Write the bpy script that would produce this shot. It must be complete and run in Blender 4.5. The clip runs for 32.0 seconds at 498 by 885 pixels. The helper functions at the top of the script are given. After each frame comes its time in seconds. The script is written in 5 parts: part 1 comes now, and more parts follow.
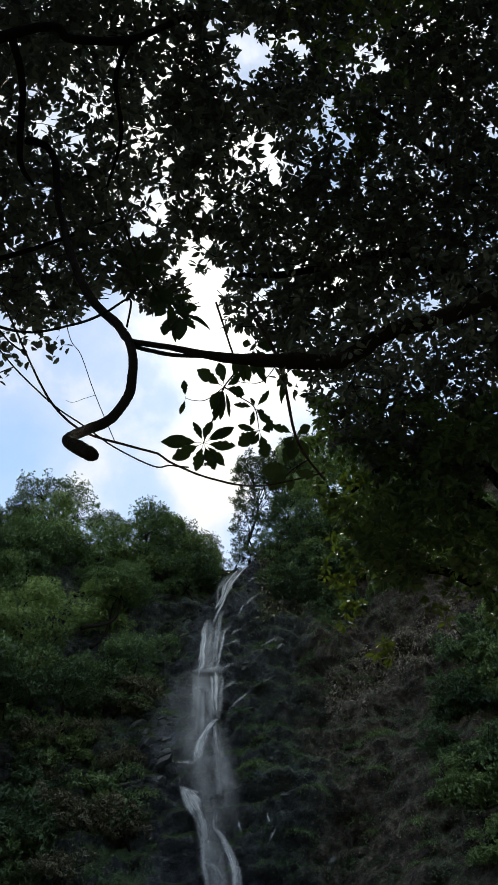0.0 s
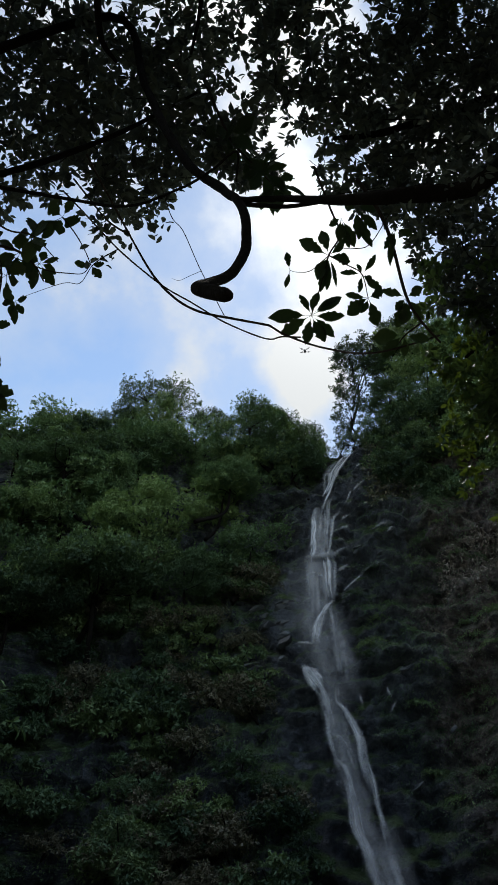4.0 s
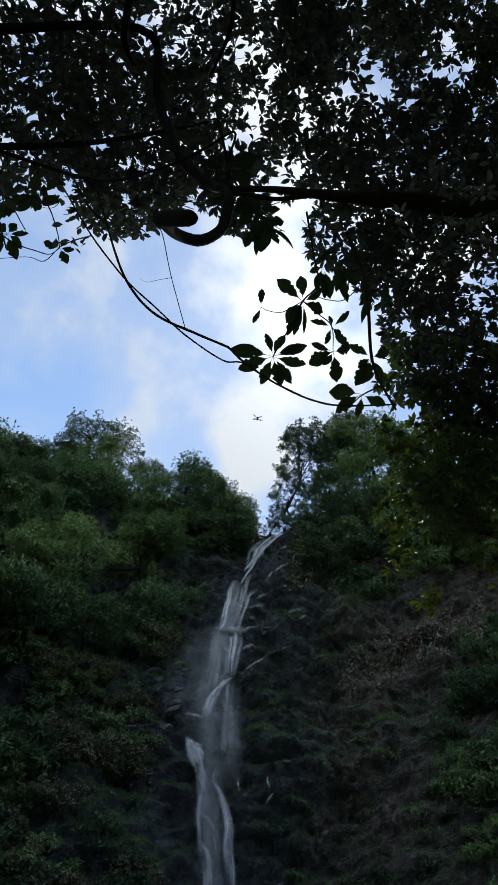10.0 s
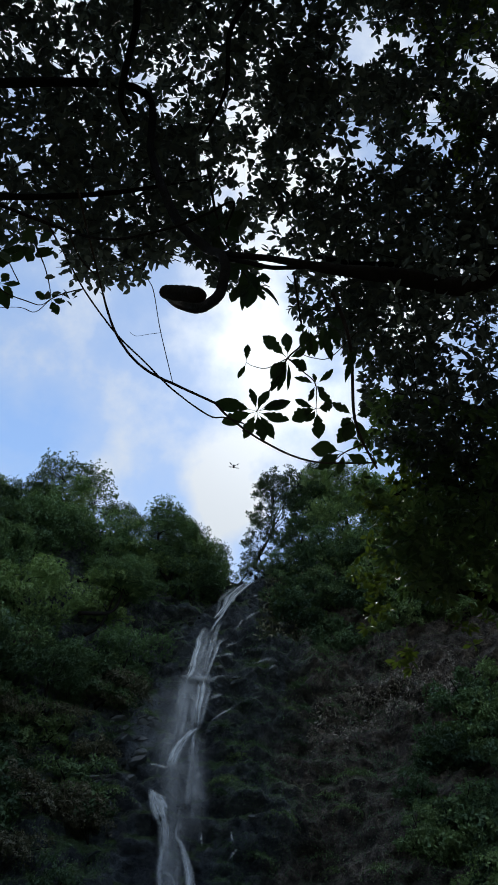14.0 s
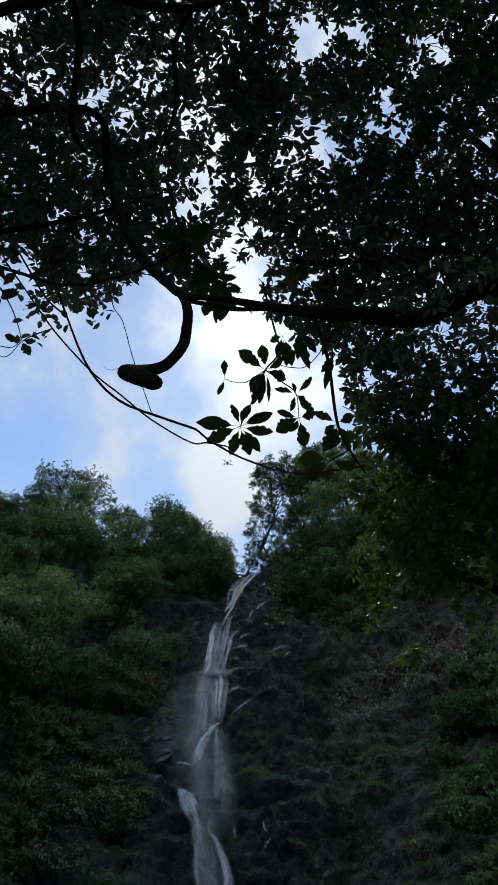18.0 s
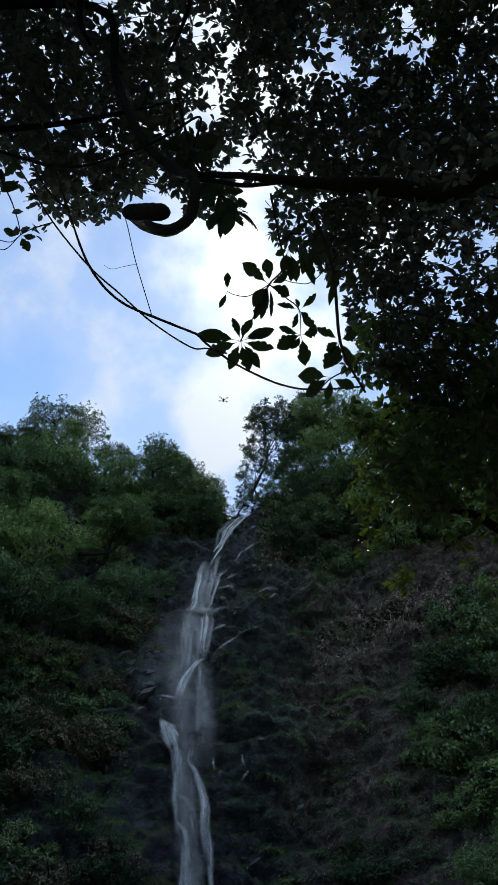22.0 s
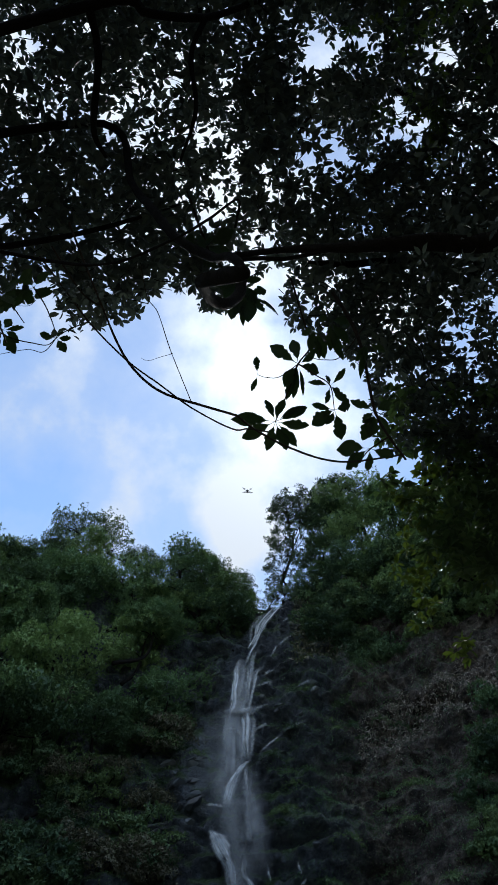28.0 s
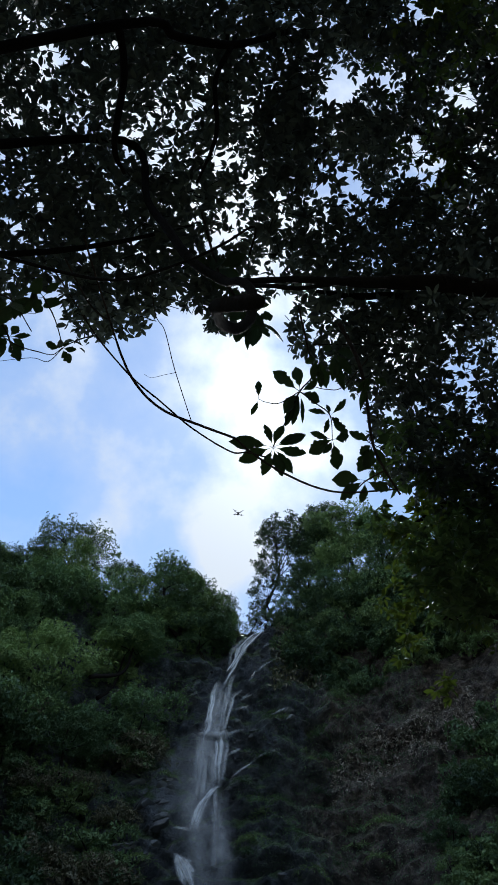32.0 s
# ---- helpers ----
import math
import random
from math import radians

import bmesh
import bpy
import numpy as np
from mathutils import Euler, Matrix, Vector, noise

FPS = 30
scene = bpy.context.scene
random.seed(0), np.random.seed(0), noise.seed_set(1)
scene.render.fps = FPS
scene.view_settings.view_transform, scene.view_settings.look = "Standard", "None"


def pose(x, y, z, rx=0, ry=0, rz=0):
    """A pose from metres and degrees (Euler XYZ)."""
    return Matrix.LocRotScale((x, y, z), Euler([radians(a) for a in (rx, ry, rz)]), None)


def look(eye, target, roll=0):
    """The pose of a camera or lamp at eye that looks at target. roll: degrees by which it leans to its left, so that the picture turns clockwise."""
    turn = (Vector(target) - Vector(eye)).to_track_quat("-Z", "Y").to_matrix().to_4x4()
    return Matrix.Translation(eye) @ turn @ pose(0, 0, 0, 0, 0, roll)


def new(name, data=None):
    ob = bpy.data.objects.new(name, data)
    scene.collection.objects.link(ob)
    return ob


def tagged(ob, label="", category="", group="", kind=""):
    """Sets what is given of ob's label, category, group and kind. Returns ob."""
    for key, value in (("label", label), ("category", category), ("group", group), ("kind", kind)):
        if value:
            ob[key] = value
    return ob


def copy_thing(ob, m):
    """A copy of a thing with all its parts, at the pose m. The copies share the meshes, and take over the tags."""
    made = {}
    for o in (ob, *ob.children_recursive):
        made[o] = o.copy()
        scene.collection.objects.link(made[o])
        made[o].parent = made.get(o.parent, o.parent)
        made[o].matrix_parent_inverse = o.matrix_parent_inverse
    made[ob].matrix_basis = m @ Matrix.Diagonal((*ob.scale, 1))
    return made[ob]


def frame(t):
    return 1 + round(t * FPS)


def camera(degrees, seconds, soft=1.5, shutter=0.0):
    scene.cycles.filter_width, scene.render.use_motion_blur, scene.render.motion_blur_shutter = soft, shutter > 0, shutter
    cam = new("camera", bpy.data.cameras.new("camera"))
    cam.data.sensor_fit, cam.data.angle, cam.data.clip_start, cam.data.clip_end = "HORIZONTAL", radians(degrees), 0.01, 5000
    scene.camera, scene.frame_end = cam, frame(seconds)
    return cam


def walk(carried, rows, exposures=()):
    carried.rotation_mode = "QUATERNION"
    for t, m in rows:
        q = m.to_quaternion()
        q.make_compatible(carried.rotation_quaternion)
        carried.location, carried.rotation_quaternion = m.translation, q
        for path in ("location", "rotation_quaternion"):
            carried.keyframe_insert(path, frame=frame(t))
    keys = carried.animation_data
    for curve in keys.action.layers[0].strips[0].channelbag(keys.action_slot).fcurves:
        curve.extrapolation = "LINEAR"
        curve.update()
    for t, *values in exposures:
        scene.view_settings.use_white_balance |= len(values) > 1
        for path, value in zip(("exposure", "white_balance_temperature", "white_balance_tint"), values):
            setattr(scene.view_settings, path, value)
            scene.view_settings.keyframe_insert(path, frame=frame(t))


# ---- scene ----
cam = camera(32.8, 32.0)
METRES, EYE, TILT, LEAN, TURN = 2.6, 1.6, 42.0, 0.0, 0.0
ROWS = [
    (0.0, 0.0, 0.0, 0.0, 0.0, 0.0, -0.0),
    (0.5, -0.0041, 0.001, 0.0026, 1.55, 0.27, 0.94),
    (1.0, -0.0136, 0.0078, -0.003, 3.41, -0.44, 2.35),
    (1.5, -0.0158, 0.011, -0.0007, 4.89, -1.28, 3.05),
    (2.0, -0.0179, 0.0114, -0.0032, 6.11, -2.07, 3.71),
    (2.5, -0.0248, 0.0165, -0.0095, 7.09, -3.42, 4.23),
    (3.0, -0.0261, 0.0232, -0.0203, 7.21, -5.13, 4.95),
    (3.5, -0.0262, 0.0232, -0.0266, 6.69, -6.21, 5.12),
    (5.5, -0.0577, -0.0035, -0.0933, 4.89, -9.03, 0.78),
    (6.0, -0.0523, 0.0052, -0.1101, 3.83, -9.33, 0.25),
    (6.5, -0.0417, 0.014, -0.1221, 3.31, -8.01, -0.3),
    (7.0, -0.0235, 0.0374, -0.1343, 2.76, -5.3, -2.4),
    (7.5, -0.0058, 0.0643, -0.1518, 2.72, -5.15, -3.58),
    (8.0, -0.0027, 0.0612, -0.1557, 3.21, -5.4, -3.17),
    (8.5, -0.0079, 0.0774, -0.1437, 4.19, -4.08, -2.54),
    (9.0, -0.0182, 0.0691, -0.1227, 4.51, -2.18, -4.74),
    (9.5, -0.0275, 0.082, -0.1134, 3.81, -1.69, -7.31),
    (10.0, -0.0278, 0.0822, -0.1141, 3.42, -2.26, -8.03),
    (10.5, -0.0246, 0.0771, -0.1097, 3.21, -2.73, -8.34),
    (11.0, -0.0238, 0.0819, -0.1151, 3.07, -3.0, -9.12),
    (11.5, -0.027, 0.0781, -0.1182, 3.3, -3.49, -9.77),
    (12.0, -0.0363, 0.0828, -0.1165, 3.81, -3.68, -10.22),
    (12.5, -0.0378, 0.0759, -0.1112, 3.62, -2.77, -10.0),
    (13.0, -0.0416, 0.0774, -0.1089, 2.9, -1.51, -10.01),
    (13.5, -0.0455, 0.0726, -0.1049, 2.11, -0.15, -9.98),
    (15.5, -0.0449, 0.0713, -0.0935, 1.52, 3.13, -9.22),
    (16.0, -0.0478, 0.0737, -0.0963, 2.33, 0.79, -6.79),
    (16.5, -0.0397, 0.0603, -0.0984, 4.6, -7.23, 3.68),
    (17.0, -0.0236, 0.026, -0.0479, 6.1, -8.55, 11.29),
    (17.5, -0.0194, 0.03, -0.0416, 4.84, -4.25, 6.5),
    (18.0, -0.0365, 0.0719, -0.0437, 1.31, 0.37, -3.94),
    (18.5, -0.0481, 0.0786, -0.0791, 0.64, -1.38, -7.05),
    (19.0, -0.0063, 0.0622, -0.0733, 0.66, -9.64, 0.33),
    (19.5, 0.0091, 0.0384, -0.0155, 1.58, -12.79, 6.4),
    (20.0, 0.0081, 0.0498, -0.0425, 2.31, -11.2, 3.38),
    (20.5, -0.0027, 0.0527, -0.0481, 2.01, -7.9, -0.75),
    (21.0, -0.0208, 0.0708, -0.0798, 1.82, -5.23, -3.1),
    (21.5, -0.0372, 0.0879, -0.1148, 1.71, -4.84, -5.28),
    (22.0, -0.0378, 0.0928, -0.1047, 1.02, -3.3, -6.66),
    (22.5, -0.0409, 0.0906, -0.0971, 0.26, -1.3, -6.71),
    (23.0, -0.0425, 0.0935, -0.0949, 0.05, 0.02, -6.3),
    (23.5, -0.0472, 0.0921, -0.0939, 0.02, 1.32, -5.69),
    (24.0, -0.0487, 0.0894, -0.0899, 0.55, 2.57, -4.14),
    (24.5, -0.0499, 0.0906, -0.0877, 0.96, 3.39, -3.3),
    (26.5, -0.0768, 0.078, -0.1232, 0.12, 4.98, -3.6),
    (27.0, -0.0781, 0.0758, -0.1327, 0.89, 3.94, -2.21),
    (27.5, -0.0843, 0.0829, -0.1368, 1.78, 3.07, -1.93),
    (28.0, -0.0812, 0.0894, -0.1322, 2.24, 2.9, -1.32),
    (28.5, -0.0748, 0.0845, -0.1304, 1.65, 3.67, -1.23),
    (29.0, -0.0708, 0.0845, -0.1336, 0.75, 4.24, -2.71),
    (29.5, -0.0695, 0.0817, -0.1321, 0.17, 4.61, -3.92),
    (30.0, -0.0725, 0.0787, -0.1269, -0.1, 5.16, -4.83),
    (30.5, -0.0753, 0.079, -0.1173, -0.27, 6.18, -5.69),
    (31.0, -0.0805, 0.0741, -0.1153, 0.05, 6.86, -6.21),
    (31.5, -0.0837, 0.0852, -0.1245, 0.88, 6.01, -6.18),
    (32.0, -0.0868, 0.0852, -0.1303, 1.59, 4.45, -5.43),
]
walk(cam, [(t, pose(0, 0, EYE, TILT, LEAN, TURN) @ pose(METRES * x, METRES * y, METRES * z, 90 + pitch, roll, yaw)) for t, x, y, z, yaw, pitch, roll in ROWS],
     exposures=[(0.0, 0.92, 7350, 10), (1.0, 0.74, 7150, 10), (3.0, 0.62, 6950, 10), (6.0, 0.59, 6750, 10), (9.0, 0.56, 6550, 10), (14.0, 0.52, 6400, 10), (17.0, 0.46, 6350, 10), (18.0, 0.51, 6380, 10), (19.0, 0.33, 6420, 10), (20.0, 0.81, 6450, 10), (21.0, 0.83, 6350, 10), (22.0, 0.65, 6250, 10), (24.0, 0.62, 6200, 10), (32.0, 0.60, 6080, 10)])

# ---- sky and sun: bright broken cloud, the sun veiled behind it ----
SUN = Vector((0.007, 0.660, 0.752)).normalized()
SUN_ELEVATION = math.asin(SUN.z)
SUN_TURN = math.atan2(SUN.x, SUN.y)
world = bpy.data.worlds.new("sky")
scene.world = world
world.use_nodes = True


class Nodes:
    """Short way to add and link nodes in one tree."""

    def __init__(self, tree):
        self.tree = tree
        tree.nodes.clear()

    def add(self, kind, sockets=None, **settings):
        n = self.tree.nodes.new(kind)
        for key, value in settings.items():
            setattr(n, key, value)
        for key, value in (sockets or {}).items():
            if isinstance(value, bpy.types.NodeSocket):
                self.tree.links.new(value, n.inputs[key])
            else:
                n.inputs[key].default_value = value
        return n

    def math(self, op, a, b=0.0, c=0.0):
        return self.add("ShaderNodeMath", {0: a, 1: b, 2: c}, operation=op).outputs[0]

    def ramp(self, fac, stops):
        n = self.add("ShaderNodeValToRGB", {"Fac": fac})
        e = n.color_ramp.elements
        while len(e) < len(stops):
            e.new(0.5)
        for item, (pos, col) in zip(e, stops):
            item.position = pos
            item.color = (*col, 1) if len(col) == 3 else col
        return n.outputs["Color"]

    def mix(self, fac, a, b, blend="MIX"):
        n = self.add("ShaderNodeMix", data_type="RGBA", blend_type=blend)
        for i, v in ((0, fac), (6, a), (7, b)):
            if isinstance(v, bpy.types.NodeSocket):
                self.tree.links.new(v, n.inputs[i])
            else:
                n.inputs[i].default_value = v if i == 0 else (*v, 1)
        return n.outputs[2]

    def noise(self, vec, scale, detail=4.0, rough=0.55):
        return self.add("ShaderNodeTexNoise", {"Vector": vec, "Scale": scale, "Detail": detail, "Roughness": rough}).outputs["Fac"]


w = Nodes(world.node_tree)
wdir = w.add("ShaderNodeTexCoord").outputs["Generated"]
clear = w.add("ShaderNodeTexSky", sky_type="NISHITA", sun_disc=False, sun_elevation=SUN_ELEVATION, sun_rotation=SUN_TURN, air_density=1.3, dust_density=0.05, ozone_density=3.0)
toward = w.add("ShaderNodeVectorMath", {0: wdir, 1: tuple(SUN)}, operation="DOT_PRODUCT").outputs["Value"]
halo = w.math("POWER", w.math("MAXIMUM", toward, 0.0), 110.0)
billow = w.noise(wdir, 6.5, 9.0, 0.54)
wide = w.noise(wdir, 1.9, 3.0, 0.5)
cover = w.math("ADD", w.math("MULTIPLY", halo, 0.11), w.math("ADD", w.math("MULTIPLY", billow, 0.75), w.math("MULTIPLY", wide, 0.45)))
overhead = w.ramp(w.add("ShaderNodeSeparateXYZ", {0: wdir}).outputs["Z"], [(0.70, (0, 0, 0)), (0.90, (1, 1, 1))])
cover = w.math("ADD", cover, w.math("MULTIPLY", overhead, 0.15))
notch = w.add("ShaderNodeVectorMath", {0: wdir, 1: (-0.040, 0.782, 0.622)}, operation="DOT_PRODUCT").outputs["Value"]
cover = w.math("ADD", cover, w.math("MULTIPLY", w.math("POWER", w.math("MAXIMUM", notch, 0.0), 850.0), 0.22))
mask = w.ramp(cover, [(0.54, (0.02, 0.02, 0.02)), (0.67, (0.28, 0.28, 0.28)), (0.79, (1, 1, 1))])
glow = w.math("ADD", w.math("MULTIPLY", halo, 0.34), w.math("ADD", w.math("MULTIPLY", overhead, 0.15), 0.56))
sky_bg = w.add("ShaderNodeBackground", {"Color": clear.outputs[0], "Strength": 0.108})
cloud_bg = w.add("ShaderNodeBackground", {"Color": (0.87, 0.935, 1.0, 1), "Strength": glow})
both = w.add("ShaderNodeMixShader", {0: mask, 1: sky_bg.outputs[0], 2: cloud_bg.outputs[0]})
w.add("ShaderNodeOutputWorld", {"Surface": both.outputs[0]})

sun = new("sun", bpy.data.lights.new("sun", "SUN"))
sun.data.energy, sun.data.angle, sun.data.color = 1.1, radians(12), (1.0, 0.96, 0.9)
sun.matrix_world = look(SUN * 100, (0, 0, 0))


# ---- materials ----
def surface(name, stops, scale, rough=0.6, bump=0.3, spec=0.5, fine=6.0, stretch=(1, 1, 1), island=0.0, translucent=0.0, space="Object", random_object=False, through_colour=(0.20, 0.32, 0.03)):
    """Noise-mottled surface at two scales, with relief."""
    m = bpy.data.materials.new(name)
    m.use_nodes = True
    n = Nodes(m.node_tree)
    vec = n.add("ShaderNodeTexCoord").outputs[space]
    vec = n.add("ShaderNodeMapping", {"Vector": vec, "Scale": stretch}).outputs[0]
    big = n.noise(vec, scale, 5.0, 0.6)
    small = n.noise(vec, scale * fine, 6.0, 0.65)
    fac = n.math("ADD", n.math("MULTIPLY", big, 0.6), n.math("MULTIPLY", small, 0.4))
    if island:
        rnd = n.add("ShaderNodeNewGeometry").outputs["Random Per Island"]
        fac = n.math("ADD", n.math("MULTIPLY", fac, 1 - island), n.math("MULTIPLY", rnd, island))
    if random_object:
        ob = n.add("ShaderNodeObjectInfo").outputs["Random"]
        fac = n.math("ADD", n.math("MULTIPLY", fac, 0.58), n.math("MULTIPLY", ob, 0.42))
    col = n.ramp(fac, stops)
    b = n.add("ShaderNodeBump", {"Height": small, "Strength": bump, "Distance": 0.02})
    p = n.add("ShaderNodeBsdfPrincipled", {"Base Color": col, "Roughness": rough, "Specular IOR Level": spec, "Normal": b.outputs[0]})
    out = p.outputs[0]
    if translucent:
        warm = n.mix(0.6, col, through_colour)
        tr = n.add("ShaderNodeBsdfTranslucent", {"Color": warm})
        out = n.add("ShaderNodeMixShader", {0: translucent, 1: out, 2: tr.outputs[0]}).outputs[0]
    n.add("ShaderNodeOutputMaterial", {"Surface": out})
    return m


LEAF = surface("canopy_leaf", [(0.25, (0.052, 0.068, 0.066)), (0.5, (0.095, 0.122, 0.112)), (0.8, (0.15, 0.19, 0.14))], 3.0, 0.5, 0.2, 0.3, island=0.6, translucent=0.22, through_colour=(0.065, 0.092, 0.062))
LEAF_BIG = surface("broad_leaf", [(0.3, (0.05, 0.085, 0.042)), (0.55, (0.08, 0.135, 0.06)), (0.8, (0.12, 0.18, 0.075))], 14.0, 0.38, 0.3, random_object=True, translucent=0.42, through_colour=(0.11, 0.19, 0.08))
LEAF_BUSH = surface("understory_leaf", [(0.25, (0.035, 0.07, 0.032)), (0.55, (0.08, 0.15, 0.055)), (0.9, (0.17, 0.26, 0.08))], 1.6, 0.45, 0.2, island=0.55, translucent=0.3, through_colour=(0.11, 0.20, 0.04))
LEAF_YELLOW = surface("young_leaf", [(0.3, (0.05, 0.085, 0.02)), (0.7, (0.11, 0.155, 0.03))], 5.0, 0.45, 0.2, island=0.6, translucent=0.3)
LEAF_FAR = surface("slope_leaf", [(0.34, (0.042, 0.074, 0.056)), (0.5, (0.105, 0.175, 0.108)), (0.66, (0.21, 0.30, 0.14))], 0.35, 0.6, 0.1, 0.2, island=0.12, translucent=0.2, random_object=True)
# slope leaf in lighter tones, standing in for brighter light on the woods
LEAF_FAR_LIT = surface("slope_leaf_lit", [(0.34, (0.058, 0.100, 0.070)), (0.5, (0.15, 0.245, 0.135)), (0.66, (0.27, 0.38, 0.165))], 0.35, 0.6, 0.1, 0.2, island=0.12, translucent=0.25, random_object=True)
# leaf colour darkened so the crowns look backlit against the sky
LEAF_BACKLIT = surface("backlit_leaf", [(0.34, (0.026, 0.044, 0.034)), (0.5, (0.06, 0.095, 0.062)), (0.66, (0.12, 0.17, 0.09))], 0.5, 0.6, 0.1, 0.2, island=0.3, random_object=True, translucent=0.12)
LEAF_GREY = surface("dry_leaf", [(0.25, (0.09, 0.09, 0.06)), (0.6, (0.17, 0.16, 0.11)), (0.9, (0.30, 0.26, 0.19))], 0.6, 0.6, 0.1, island=0.6, translucent=0.1)
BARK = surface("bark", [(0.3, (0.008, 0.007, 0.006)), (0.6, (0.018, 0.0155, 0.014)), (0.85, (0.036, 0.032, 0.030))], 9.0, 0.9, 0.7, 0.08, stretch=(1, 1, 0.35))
VINE = surface("vine_bark", [(0.3, (0.03, 0.022, 0.018)), (0.7, (0.08, 0.06, 0.045))], 22.0, 0.75, 0.6, 0.3)
STONE = surface("ledge_stone", [(0.35, (0.016, 0.018, 0.022)), (0.55, (0.055, 0.061, 0.069)), (0.75, (0.17, 0.178, 0.19))], 2.6, 0.4, 0.8, 0.6, fine=7.0, random_object=True)
SOIL = surface("earth", [(0.3, (0.06, 0.053, 0.037)), (0.7, (0.13, 0.115, 0.08))], 0.4, 0.9, 0.6, 0.2)
DARK_PLASTIC = surface("grey_plastic", [(0.3, (0.05, 0.05, 0.055)), (0.7, (0.08, 0.08, 0.085))], 30.0, 0.5, 0.05)


def cliff_material():
    """Dark wet stone beside the water, brown dry earth and roots away from it, moss on what faces up."""
    m = bpy.data.materials.new("cliff_face")
    m.use_nodes = True
    n = Nodes(m.node_tree)
    vec = n.add("ShaderNodeTexCoord").outputs["Object"]
    split = n.add("ShaderNodeSeparateXYZ", {0: vec})
    wav = n.noise(vec, 0.22, 5.0)
    small = n.noise(n.add("ShaderNodeMapping", {"Vector": vec, "Scale": (1, 1, 1.6)}).outputs[0], 1.7, 8.0, 0.68)
    streak = n.noise(n.add("ShaderNodeMapping", {"Vector": vec, "Scale": (2.2, 2.2, 0.7)}).outputs[0], 1.3, 6.0, 0.6)
    wet = n.ramp(small, [(0.38, (0.024, 0.029, 0.038)), (0.52, (0.075, 0.086, 0.105)), (0.68, (0.20, 0.215, 0.245))])
    brown = n.ramp(n.math("ADD", n.math("MULTIPLY", small, 0.65), n.math("MULTIPLY", streak, 0.35)), [(0.40, (0.032, 0.024, 0.020)), (0.51, (0.12, 0.091, 0.078)), (0.64, (0.34, 0.27, 0.235))])
    side = n.ramp(n.math("ADD", n.math("MULTIPLY", split.outputs["X"], 0.09), n.math("MULTIPLY", wav, 0.8)), [(0.62, (0, 0, 0)), (0.80, (1, 1, 1))])
    col = n.mix(side, wet, brown)
    # broad noise darkens the face: wet stains and shaded hollows put into the colour
    damp_shade = n.ramp(n.noise(n.add("ShaderNodeMapping", {"Vector": vec, "Scale": (1, 1, 0.55)}).outputs[0], 0.5, 6.0, 0.7), [(0.40, (0.42, 0.42, 0.45)), (0.60, (1, 1, 1))])
    col = n.mix(1.0, col, damp_shade, "MULTIPLY")
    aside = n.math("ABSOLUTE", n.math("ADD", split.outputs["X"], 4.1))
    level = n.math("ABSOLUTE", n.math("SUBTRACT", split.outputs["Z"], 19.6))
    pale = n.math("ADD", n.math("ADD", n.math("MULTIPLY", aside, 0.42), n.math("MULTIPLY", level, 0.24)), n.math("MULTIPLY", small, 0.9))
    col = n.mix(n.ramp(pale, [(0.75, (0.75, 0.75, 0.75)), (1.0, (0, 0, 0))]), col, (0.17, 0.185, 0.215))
    up = n.add("ShaderNodeSeparateXYZ", {0: n.add("ShaderNodeNewGeometry").outputs["Normal"]}).outputs["Z"]
    mossy = n.ramp(n.math("ADD", n.math("MULTIPLY", up, 0.5), n.noise(vec, 0.9, 6.0, 0.7)), [(0.64, (0, 0, 0)), (0.83, (1, 1, 1))])
    mossy = n.math("MULTIPLY", mossy, n.math("SUBTRACT", 1.0, n.math("MULTIPLY", side, 0.75)))
    col = n.mix(mossy, col, (0.045, 0.08, 0.024))
    b = n.add("ShaderNodeBump", {"Height": n.math("ADD", small, streak), "Strength": 1.0, "Distance": 0.5})
    rough = n.math("ADD", n.math("MULTIPLY", side, 0.4), 0.36)
    p = n.add("ShaderNodeBsdfPrincipled", {"Base Color": col, "Roughness": rough, "Normal": b.outputs[0]})
    n.add("ShaderNodeOutputMaterial", {"Surface": p.outputs[0]})
    return m


def water_material(name, low, high, strength):
    """Falling water: white threads along the flow with clear gaps between them."""
    m = bpy.data.materials.new(name)
    m.use_nodes = True
    n = Nodes(m.node_tree)
    vec = n.add("ShaderNodeUVMap", uv_map="flow").outputs[0]
    ends = n.add("ShaderNodeSeparateXYZ", {0: n.add("ShaderNodeUVMap", uv_map="span").outputs[0]})
    place = n.add("ShaderNodeTexCoord").outputs["Object"]
    a = n.noise(n.add("ShaderNodeMapping", {"Vector": vec, "Scale": (6, 0.35, 1)}).outputs[0], 1.0, 7.0, 0.65)
    c = n.noise(place, 1.6, 6.0, 0.65)
    across, along = ends.outputs["X"], ends.outputs["Y"]
    edge = n.math("MULTIPLY", n.math("MULTIPLY", across, n.math("SUBTRACT", 1.0, across)), 4.0)
    edge = n.math("POWER", n.math("MAXIMUM", edge, 0.0), 2.0)
    tail = n.math("MINIMUM", 1.0, n.math("MULTIPLY", n.math("MULTIPLY", along, n.math("SUBTRACT", 1.0, along)), 6.0))
    thread = n.ramp(n.math("ADD", n.math("MULTIPLY", a, 0.72), n.math("MULTIPLY", c, 0.28)), [(low, (0, 0, 0)), (high, (1, 1, 1))])
    alpha = n.math("MULTIPLY", n.math("MULTIPLY", thread, n.math("MULTIPLY", edge, tail)), strength)
    p = n.add("ShaderNodeBsdfPrincipled", {"Base Color": (0.88, 0.91, 0.96, 1), "Roughness": 0.5, "Alpha": alpha})
    n.add("ShaderNodeOutputMaterial", {"Surface": p.outputs[0]})
    return m


